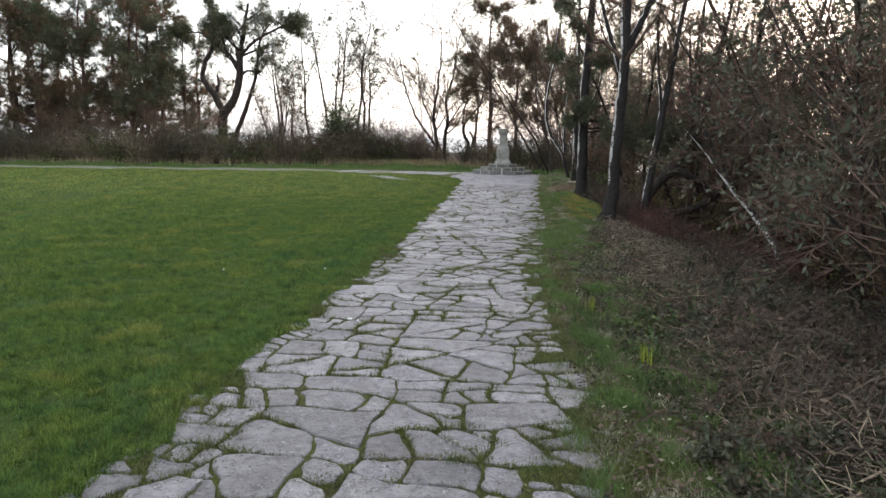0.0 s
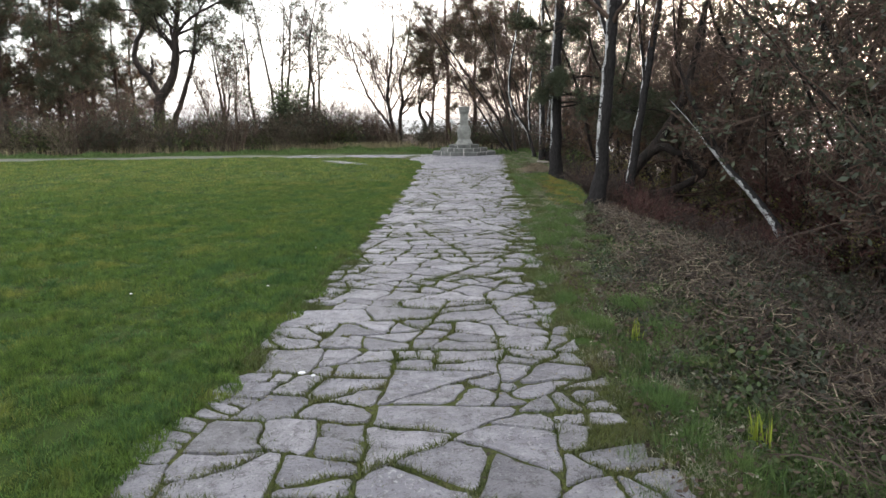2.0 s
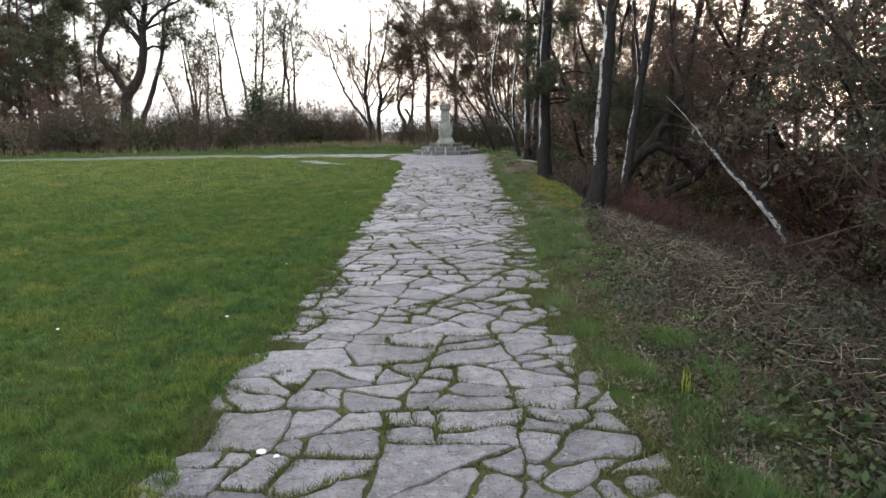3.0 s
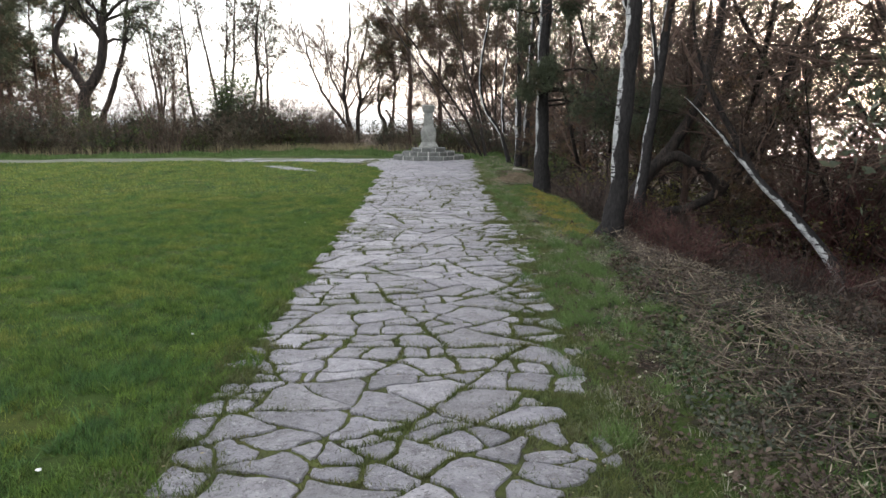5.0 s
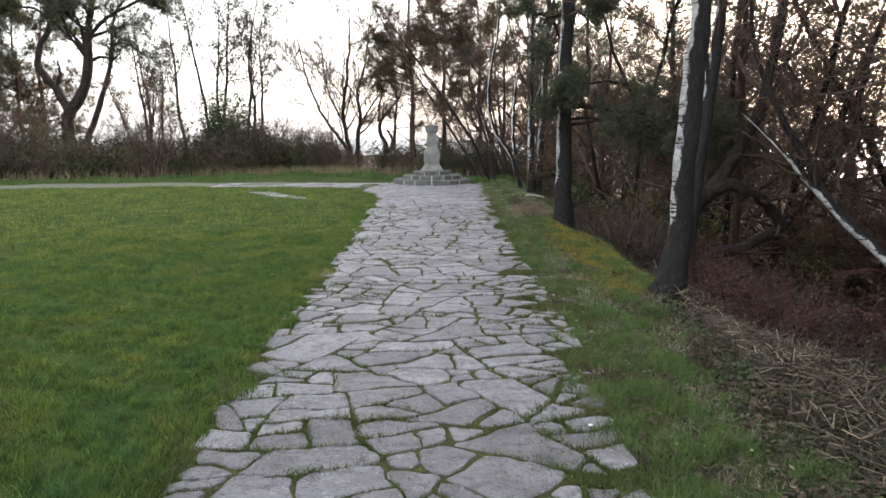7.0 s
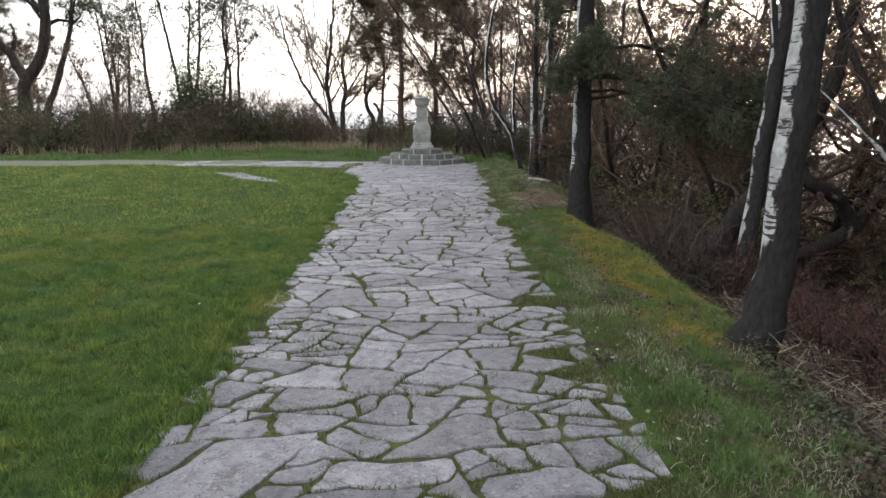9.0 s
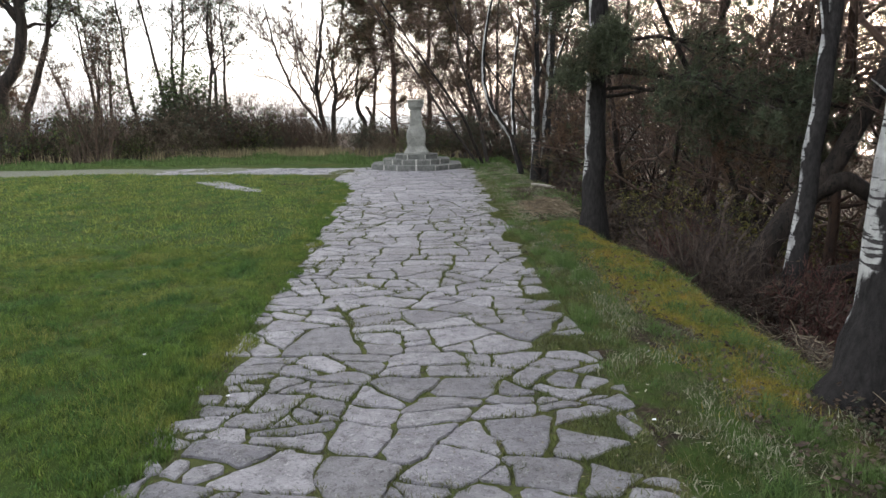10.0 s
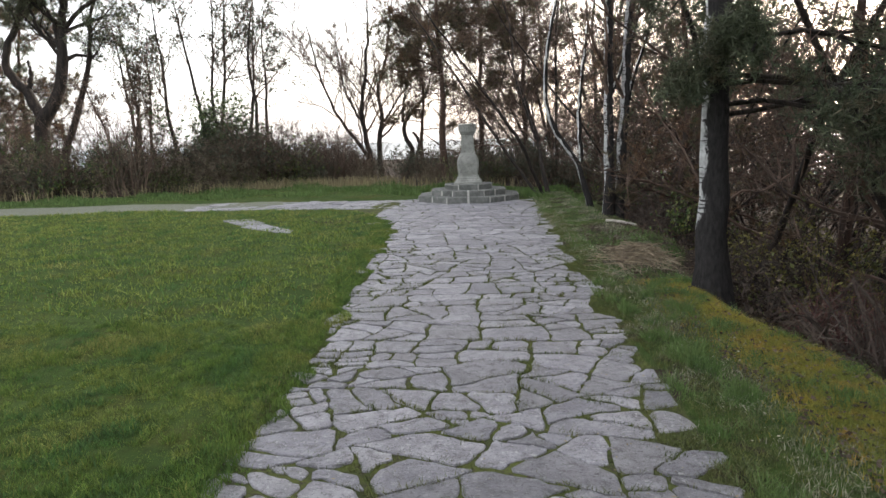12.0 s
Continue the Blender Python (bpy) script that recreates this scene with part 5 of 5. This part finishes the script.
# verge on the bank's side: lush tufts, thin grass and bare patches
y = np.concatenate([rng.uniform(2.4, 9, 210000), rng.uniform(9, 19.5, 260000), rng.uniform(19.5, 33, 26000)])
x = rng.uniform(0.62, 3.0, len(y))
tuft = 0.8 * patchy(x, y, 0.3, 31) + 0.35 * patchy(x, y, 0.1, 32) + 0.35 * patchy(x, y, 1.2, 33)
margin = right_side(y) - 0.04 + 0.18 * rng.random(len(y)) - 0.12 * (y < 12)
keep = (x > margin) & (x < bank_edge(y) + 0.25 * rng.random(len(y))) & (tuft + 0.6 * ease(0.05, 0.5, x - right_side(y)) + rng.normal(0, 0.3, len(y)) > 0.12)
x, y, tuft = x[keep], y[keep], tuft[keep]
lush = tuft + rng.normal(0, 0.25, len(x)) > 0.55
M_LUSH = surface("lush_grass_blades", (0.1, 0.165, 0.05), (0.14, 0.2, 0.065), (0.07, 0.125, 0.045), 3.0, 6, 0.6, 0, 1, "island", 0.45, thin=0.3)
blades(rng, x[lush], y[lush], np.clip(0.05 + 0.045 * tuft[lush], 0.03, 0.12), 0.0024 + 0.00025 * np.maximum(0, y[lush] - 14), M_LUSH, "verge_grass", "lush green grass tufts on the verge", 0.8, 1)
blades(rng, x[~lush], y[~lush], 0.038, 0.002 + 0.00025 * np.maximum(0, y[~lush] - 14), M_LONG, "verge_grass", "thin rough grass on the verge", 1.0, 1)
y = rng.uniform(2.4, 7.0, 15000)
x = 1.62 + 0.12 * np.sin(y * 1.9) + rng.normal(0, 0.36, len(y))
keep = (x > 1.05) & (np.sin(y * 1.3 + 0.6) + 0.6 * np.sin(y * 3.1) + rng.normal(0, 0.4, len(y)) > -0.2)
M_DEEP = surface("deep_green_grass", (0.05, 0.095, 0.03), (0.08, 0.115, 0.04), None, 3, 9, 0.55, 0, 1, "island", 0.4, thin=0.3)
keep &= patchy(x, y, 0.45, 37) + rng.normal(0, 0.25, len(x)) > 0.15
blades(rng, x[keep], y[keep], 0.1, 0.003, M_DEEP, "tall_grass", "lush tall grass at the foot of the brambles", 0.55, 2)
M_PALE = surface("pale_dry_grass", (0.36, 0.345, 0.255), (0.25, 0.24, 0.17), None, 3, 9, 0.7, 0, 1, "island", 0.4, thin=0.25)
y = 2.4 + 29 * rng.random(110000) ** 1.5
x = rng.uniform(0.8, 2.5, len(y))
keep = (x > right_side(y) - 0.05) & (x < np.interp(y, [2, 6, 9], [1.5, 1.7, 2.5])) & (patchy(x, y, 0.35, 34) + 0.4 * ease(1.4, 2.0, x) + rng.normal(0, 0.3, len(x)) > 0.25)
blades(rng, x[keep], y[keep], 0.046, 0.0022, M_PALE, "dry_verge_grass", "dry bleached grass on the verge", 1.1, 2)
y = rng.uniform(13.2, 19.4, 110000)
x = rng.normal(2.12, 0.22, len(y))
keep = (x < bank_edge(y) + 0.2) & (patchy(x, y, 0.5, 35) + 0.9 * ease(1.6, 2.2, x) + 1.3 * ease(14.2, 16, y) + rng.normal(0, 0.3, len(y)) > 0.75)
M_GOLD = surface("golden_moss", (0.33, 0.27, 0.055), (0.2, 0.22, 0.05), (0.38, 0.24, 0.06), 2, 7, 0.8, 0, 1, "island", 0.3, thin=0.25)
blades(rng, x[keep], y[keep], 0.05, 0.0028, M_GOLD, "golden_moss", "yellow moss and dry grass on the bank's lip", 0.9)
# far verge and bleached grass before the scrub
x = rng.uniform(-30, 3, 46000)
y = hedge_line(x) - rng.uniform(-0.6, 3.6, len(x))
keep = ~lane(x, y, 0.05) & ~paved(x, y, 0.05) & (np.hypot(x - MX, y - MY) > 1.5) & (y > 28.2 + 0.0 * x)
x, y = x[keep], y[keep]
blades(rng, x, y, np.clip(0.085 + 0.1 * patchy(x, y, 1.2, 36), 0.025, 0.3), 0.011, M_LUSH, "far_verge_grass", "long tufted green grass beyond the side path", 0.5, 2)
x = np.concatenate([rng.uniform(-30, 2, 1200), rng.normal(-6, 2, 1300)])
y = hedge_line(x) + rng.normal(0.6, 0.45, len(x))
keep = np.hypot(x - MX, y - MY) > 1.7
blades(rng, x[keep], y[keep], 0.42, 0.009, M_STRAW, "bleached_grass", "tall bleached grass before the scrub", 0.35, 2)
for i, (x, y) in enumerate(((1.27, 6.1), (1.3, 6.16), (1.5, 4.75), (1.53, 4.7))):
    n = 9
    blades(rng, np.full(n, x) + rng.normal(0, 0.02, n), np.full(n, y) + rng.normal(0, 0.02, n), 0.17, 0.005, M_YELLOW, "yellow_leaf_tuft", "tuft of upright yellow-green leaves", 0.2, 2)

# fallen leaves down the bank
rng = np.random.default_rng(101)
n = 30000
y = rng.uniform(2.5, 24, n)
x = 1.0 + np.abs(rng.normal(0, 1.9, n)) + 0.6 * ease(10, 13, y)
c = np.stack([x, y, ground(x, y) + rng.uniform(0.005, 0.04, n)], 1)
t = rng.uniform(0, 6.28, n)
d = unit(np.stack([np.cos(t), np.sin(t), rng.normal(0, 0.35, n)], 1))
s = unit(np.cross(d, unit(rng.normal(size=(n, 3)) * 0.4 + np.array([0, 0, 1]))))
L = rng.uniform(0.02, 0.05, n)[:, None]
V = np.stack([c, c + d * L * 0.5 + s * L * 0.3, c + d * L, c + d * L * 0.5 - s * L * 0.3], 1).reshape(-1, 3)
tagged(new("fallen_leaves", raw_mesh("fallen_leaves", V, np.arange(4 * n).reshape(-1, 4), M_DEAD)), "withered brown leaves strewn down the bank", "leaves", kind="stuff")

n = 46000
y = rng.uniform(2.4, 13.5, n)
x = np.interp(y, [2.4, 5, 7, 9.5, 13.5], [1.75, 1.5, 1.3, 1.6, 2.3]) + np.abs(rng.normal(0, 1.5, n)) - 0.1
hump = 0.5 + 0.5 * np.sin(x * 3.7 + 1.2 * np.sin(y * 2.1)) * np.sin(y * 2.9 + x)
c = np.stack([x, y, ground(x, y) + rng.uniform(0.0, 1.0, n) * (0.04 + 0.22 * hump * ease(0.0, 0.8, x - 1.6))], 1)
d = unit(rng.normal(size=(n, 3)) * np.array([1, 1, 0.5]))
s = unit(np.cross(d, unit(rng.normal(size=(n, 3)) * 0.7 + np.array([0, 0, 1]))))
L = rng.uniform(0.015, 0.042, n)[:, None]
V = np.stack([c, c + d * L * 0.5 + s * L * 0.35, c + d * L, c + d * L * 0.5 - s * L * 0.35], 1)
green = (np.sin(x * 2.3 + 4) * np.sin(y * 1.6) > 0.4) ^ (rng.random(n) < 0.1)
ivy = ~green & (patchy(x, y, 0.6, 38) + 0.5 * ease(4.5, 2.5, y) + rng.normal(0, 0.25, n) > 0.2)
for sel, m, word in ((green, M_IVY, "low green leaves among the brambles"), (ivy, M_GLAUCOUS, "dark grey-green leaves among the brambles"), (~green & ~ivy, M_DEAD, "withered leaves caught in the brambles")):
    W = V[sel].reshape(-1, 3)
    tagged(new("low_leaves", raw_mesh("low_leaves", W, np.arange(len(W)).reshape(-1, 4), m)), word, "leaves", kind="stuff")

# short broken twigs littering the brambles
n = 15000
y = rng.uniform(2.4, 14.5, n)
x = np.interp(y, [2.4, 5, 7, 9.5, 14.5], [1.8, 1.6, 1.45, 1.8, 2.5]) + np.abs(rng.normal(0, 0.9, n))
t = rng.uniform(0, 6.28, n)
c = np.stack([x, y, ground(x, y) + 0.02 + rng.uniform(0, 0.2, n) * ease(1.6, 2.3, x)], 1)
d = np.stack([np.cos(t), np.sin(t), rng.normal(0, 0.45, n)], 1) * rng.uniform(0.02, 0.09, (n, 1))
for sel, m, word in ((slice(0, 9000), M_CANE, "dark broken twigs among the brambles"), (slice(9000, n), M_STALK, "pale broken stems among the brambles")):
    v, f = tubes(np.stack([c - d, c + d], 1)[sel], np.full((n, 2), 0.0028)[sel] * rng.uniform(0.6, 1.4, (n, 1))[sel], 3)
    tagged(new("twig_litter", raw_mesh("twig_litter", v, f, m)), word, "twigs", kind="stuff")


# ---- paving ----
pavement = tagged(new("pavement"), "path of irregular grey paving stones with grassy joints", "pavement", kind="structure")
rng = np.random.default_rng(7)


def sever(poly, nrm, off):
    """The part of a convex outline on the inner side of a line."""
    out = []
    for a, b in zip(poly, np.roll(poly, -1, 0)):
        da, db = a @ nrm - off, b @ nrm - off
        if da <= 0:
            out.append(a)
        if da * db < 0:
            out.append(a + (b - a) * (da / (da - db)))
    return np.array(out)


def area(poly):
    x, y = poly[:, 0], poly[:, 1]
    return 0.5 * abs(np.dot(x, np.roll(y, -1)) - np.dot(y, np.roll(x, -1)))


def broken(poly):
    """Breaks a sheet of stone again and again, across its longer way and a little askew, into crazy paving."""
    todo, done = [poly], []
    while todo:
        p = todo.pop()
        c = p.mean(0)
        margin = min(c[0] - left_side(c[1]), right_side(c[1]) - c[0]) if c[1] < 27.5 else 1.0
        want = rng.choice((0.028, 0.055, 0.095, 0.15, 0.21), p=(0.14, 0.22, 0.3, 0.24, 0.1)) * (0.55 if margin < 0.3 else 1.0) * rng.uniform(1.0, 1.5)
        if len(p) < 3 or area(p) < 1e-4:
            continue
        size = np.ptp(p, axis=0) * np.array([1.0, 1.5])
        if area(p) < want and max(size) < 2.5 * min(size):
            done.append(p)
            continue
        best = None
        for _ in range(5):
            turn = rng.normal(0, 0.5) + (0.0 if size[0] > size[1] else math.pi / 2)
            nrm = np.array([math.cos(turn), math.sin(turn)])
            along = p @ nrm
            off = along.min() + np.ptp(along) * rng.uniform(0.34, 0.66)
            two = [sever(p, nrm, off), sever(p, -nrm, -off)]
            if min(len(q) for q in two) < 3:
                continue
            worst = min(area(q) / (np.linalg.norm(q - np.roll(q, -1, 0), axis=1).sum() ** 2) for q in two)
            if best is None or worst > best[0]:
                best = (worst, two)
        todo += best[1]
    return done


def bend(p):
    """Draws straight joints into wavering ones."""
    x, y = p[..., 0], p[..., 1]
    return np.stack([0.028 * patchy(x, y, 0.34, 51) + 0.012 * patchy(x, y, 0.15, 52), 0.024 * patchy(x, y, 0.34, 53) + 0.011 * patchy(x, y, 0.15, 54)], -1)


def stone_outline(poly):
    """One stone: cut back by half a joint on every side, its corners knocked off and its edges uneven."""
    c = poly.mean(0)
    wide = 1.0 + 0.7 * float(ease(0.25, 0.9, c[0])) * (c[1] < 14) + 0.5 * (rng.random() < 0.2)
    for a, b in zip(poly, np.roll(poly, -1, 0)):
        d = b - a
        L = math.hypot(*d)
        if L < 1e-6:
            continue
        nrm = np.array([d[1], -d[0]]) / L
        nrm = nrm if (c - a) @ nrm < 0 else -nrm
        poly = sever(poly, nrm, a @ nrm - rng.uniform(0.003, 0.015) * wide)
        if len(poly) < 3:
            return None
    pts = []
    for k, p in enumerate(poly):
        q0, q1 = poly[k - 1], poly[(k + 1) % len(poly)]
        e0, e1 = np.linalg.norm(q0 - p), np.linalg.norm(q1 - p)
        if min(e0, e1) < 0.035:
            pts.append(p)
            continue
        cut = rng.choice((0.01, 0.022, 0.05), p=(0.35, 0.4, 0.25))
        pts += [p + (q0 - p) * min(0.3, cut / e0), p + (q1 - p) * min(0.3, cut / e1)]
    full = []
    for k, p in enumerate(pts):
        q = pts[(k + 1) % len(pts)]
        L = np.linalg.norm(q - p)
        full.append(p)
        for t in ((0.5,) if L < 0.16 else (0.2, 0.4, 0.6, 0.8)) if L > 0.06 else ():
            full.append(p + (q - p) * (t + rng.uniform(-0.06, 0.06)) + rng.normal(0, 0.0045, 2))
    full = np.array(full)
    return full + bend(full) + rng.normal(0, 0.002, (len(full), 2))


def stone_solid(outline, cen):
    """Verts and faces of one stone about its middle: worn top, chipped rim, sides down into the soil."""
    n = len(outline)
    o = outline - cen
    r = np.linalg.norm(o, axis=1, keepdims=True)
    inner = o * (1 - np.minimum(0.3, rng.uniform(0.003, 0.009, (n, 1)) / r))
    tilt = rng.normal(0, 0.009, 2)
    z = rng.uniform(-0.001, 0.006) + inner @ tilt
    V = np.concatenate([np.c_[inner, z + rng.normal(0, 0.001, n)], np.c_[o, np.minimum(z - 0.005, -0.003)], np.c_[o, np.full(n, -0.03)]])
    F = [tuple(range(n))] + [(g + k, g + n + k, g + n + (k + 1) % n, g + (k + 1) % n) for g in (0, n) for k in range(n)]
    return V, F


cells = []
for x0, x1, y0, y1 in ((-2.3, 1.9, -5, 4.2), (-2.3, 1.9, 4.2, 9.1), (-2.3, 1.9, 9.1, 14.3), (-2.3, 1.9, 14.3, 21), (-2.3, 1.9, 21, 28), (-3.6, 1.9, 28, 33), (-8, -3.6, 26.5, 33)):
    cells += broken(np.array([(x0, y0), (x1, y0), (x1, y1), (x0, y1)], float))
GRID, GX0, GY0 = 0.01, -2.4, 2.0
covered = np.zeros((2700, 450), bool)                   # where stones lie, centimetre by centimetre
rest_v, rest_f, singles = [], [], 0
for cell in cells:
    sx, sy = cell.mean(0)
    if np.hypot(sx - MX, sy - MY) < 1.3:
        continue
    if not paved(sx, sy):
        if not (right_side(sy) < sx < right_side(sy) + 0.22 and sy < 15 and rng.random() < 0.4):
            continue
    elif sx > right_side(sy) - 0.22 and rng.random() < 0.12 or sx < left_side(sy) + 0.15 and rng.random() < 0.15:
        continue                                        # lost under the turf
    o = stone_outline(cell)
    if o is None or len(o) < 4 or area(o) < 0.004:
        continue
    if 2.0 < sy < 28 and sx > -2.3:
        lo, hi = ((o.min(0) - (GX0, GY0)) / GRID).astype(int), ((o.max(0) - (GX0, GY0)) / GRID).astype(int) + 2
        bx, by = np.meshgrid(GX0 + GRID * np.arange(lo[0], hi[0]), GY0 + GRID * np.arange(lo[1], hi[1]))
        shift = bend(np.stack([bx, by], -1))
        bx, by = bx - shift[..., 0], by - shift[..., 1]
        inside = np.ones(bx.shape, bool)
        for a, b in zip(cell, np.roll(cell, -1, 0)):
            d = b - a
            L = max(1e-6, math.hypot(*d))
            side = ((bx - a[0]) * d[1] - (by - a[1]) * d[0]) / L
            ref = ((sx - a[0]) * d[1] - (sy - a[1]) * d[0]) / L
            inside &= side * np.sign(ref) > 0.011
        view = covered[max(0, lo[1]):hi[1], max(0, lo[0]):hi[0]]
        view |= inside[:view.shape[0], :view.shape[1]]
    V, F = stone_solid(o, o.mean(0))
    if 2.9 < sy < 15.4 and singles < 300:
        me = bpy.data.meshes.new("paving_stone")
        me.from_pydata(V.tolist(), [], F)
        me.materials.append(M_STONE)
        st = child("paving_stone", me, pavement)
        st.location = (*o.mean(0), 0)
        singles += 1
    else:
        off = len(rest_v)
        rest_v += (V + np.array([*o.mean(0), 0])).tolist()
        rest_f += [tuple(k + off for k in f) for f in F]
me = bpy.data.meshes.new("far_paving")
me.from_pydata(rest_v, [], rest_f)
me.materials.append(M_STONE_FAR)
tagged(child("far_paving", me, pavement), kind="stuff")


def bare_soil(x, y):
    i, j = ((y - GY0) / GRID).astype(int), ((x - GX0) / GRID).astype(int)
    return ~covered[np.clip(i, 0, 2699), np.clip(j, 0, 449)]


# moss and grass in the joints
rng = np.random.default_rng(102)
n = 620000
y = np.concatenate([rng.uniform(2.4, 11, n), rng.uniform(11, 22, n // 2)])
x = rng.uniform(-1.7, 1.4, len(y))
lush = np.clip(0.5 + 0.6 * patchy(x, y, 0.5, 41), 0, 1)
keep = bare_soil(x, y) & paved(x, y, 0.08) & (rng.random(len(y)) < 0.12 + 0.88 * lush)
jx, jy, jl = x[keep], y[keep], lush[keep]
M_JOINT = surface("joint_moss", (0.085, 0.11, 0.035), (0.125, 0.14, 0.045), (0.14, 0.135, 0.06), 6, 2.5, 0.7, 0, 1, "island", 0.45, thin=0.3)
blades(rng, jx, jy, 0.014 + 0.024 * jl, 0.003, M_JOINT, "joint_grass", "short grass and moss in the paving joints", 0.9, 1, 0.007)

# turf wherever the edge of the paving leaves a gap
n = 330000
y = 2.4 + 24 * rng.random(n) ** 1.5
x = np.where(rng.random(n) < 0.5, left_side(y) + rng.uniform(-0.35, 0.4, n), right_side(y) + rng.uniform(-0.45, 0.35, n))
keep = bare_soil(x, y) & ((x < left_side(y) + 0.12) | (x > right_side(y) - 0.25))
for sel, m, word in ((keep & (x < 0), M_LAWN, "lawn turf growing over the edge of the paving"), (keep & (x > 0), M_JOINT, "mossy turf growing over the edge of the paving")):
    blades(rng, x[sel], y[sel], 0.036, 0.003, m, "rim_grass", word, 0.85)

# coarser tufts crowding some joints, most of them towards the bank's side
pick = rng.choice(len(jx), 1500, replace=False)
pick = pick[(jy[pick] < 17) & ((jx[pick] > 0.3) | (jx[pick] < -0.9) | (rng.random(1500) < 0.2))]
spread = rng.normal(0, 0.028, (len(pick), 34, 2)) * np.array([1.5, 1.0])
tx, ty = (jx[pick][:, None] + spread[..., 0]).ravel(), (jy[pick][:, None] + spread[..., 1]).ravel()
blades(rng, tx, ty, 0.042, 0.0028, M_LONG, "joint_tufts", "coarse grass tufts between paving stones", 0.8, 2)

# bits of leaf and straw blown on to the paving
n = 900
y = 2.6 + 16 * rng.random(n)
x = np.where(rng.random(n) < 0.65, right_side(y) - np.abs(rng.normal(0, 0.35, n)), rng.uniform(-1.3, 0.9, n))
c = np.stack([x, y, np.full(n, 0.014)], 1)
t = rng.uniform(0, 6.28, n)
d = np.stack([np.cos(t), np.sin(t), rng.normal(0, 0.12, n)], 1)
s = np.stack([-np.sin(t), np.cos(t), rng.normal(0, 0.3, n)], 1)
L = rng.uniform(0.008, 0.028, n)[:, None]
W = rng.uniform(0.15, 0.5, n)[:, None]
V = np.stack([c, c + d * L * 0.5 + s * L * W * 0.5, c + d * L, c + d * L * 0.5 - s * L * W * 0.5], 1).reshape(-1, 3)
tagged(new("leaf_bits", raw_mesh("leaf_bits", V, np.arange(4 * n).reshape(-1, 4), M_STRAW)), "dry bits of leaf and straw on the paving", "leaves", kind="stuff")

# pale fallen leaves on the verge
n = 380
y = 2.6 + 17 * rng.random(n) ** 1.2
x = right_side(y) + 0.1 + np.abs(rng.normal(0, 0.55, n))
c = np.stack([x, y, ground(x, y) + rng.uniform(0.025, 0.05, n)], 1)
t = rng.uniform(0, 6.28, n)
d = np.stack([np.cos(t), np.sin(t), rng.normal(0, 0.25, n)], 1)
s = np.stack([-np.sin(t), np.cos(t), rng.normal(0, 0.4, n)], 1)
L = rng.uniform(0.012, 0.034, n)[:, None]
V = np.stack([c, c + d * L * 0.5 + s * L * 0.3, c + d * L, c + d * L * 0.5 - s * L * 0.3], 1).reshape(-1, 3)
tagged(new("pale_leaves", raw_mesh("pale_leaves", V, np.arange(4 * n).reshape(-1, 4), M_PALE)), "pale dry leaves lying in the verge grass", "leaves", kind="stuff")
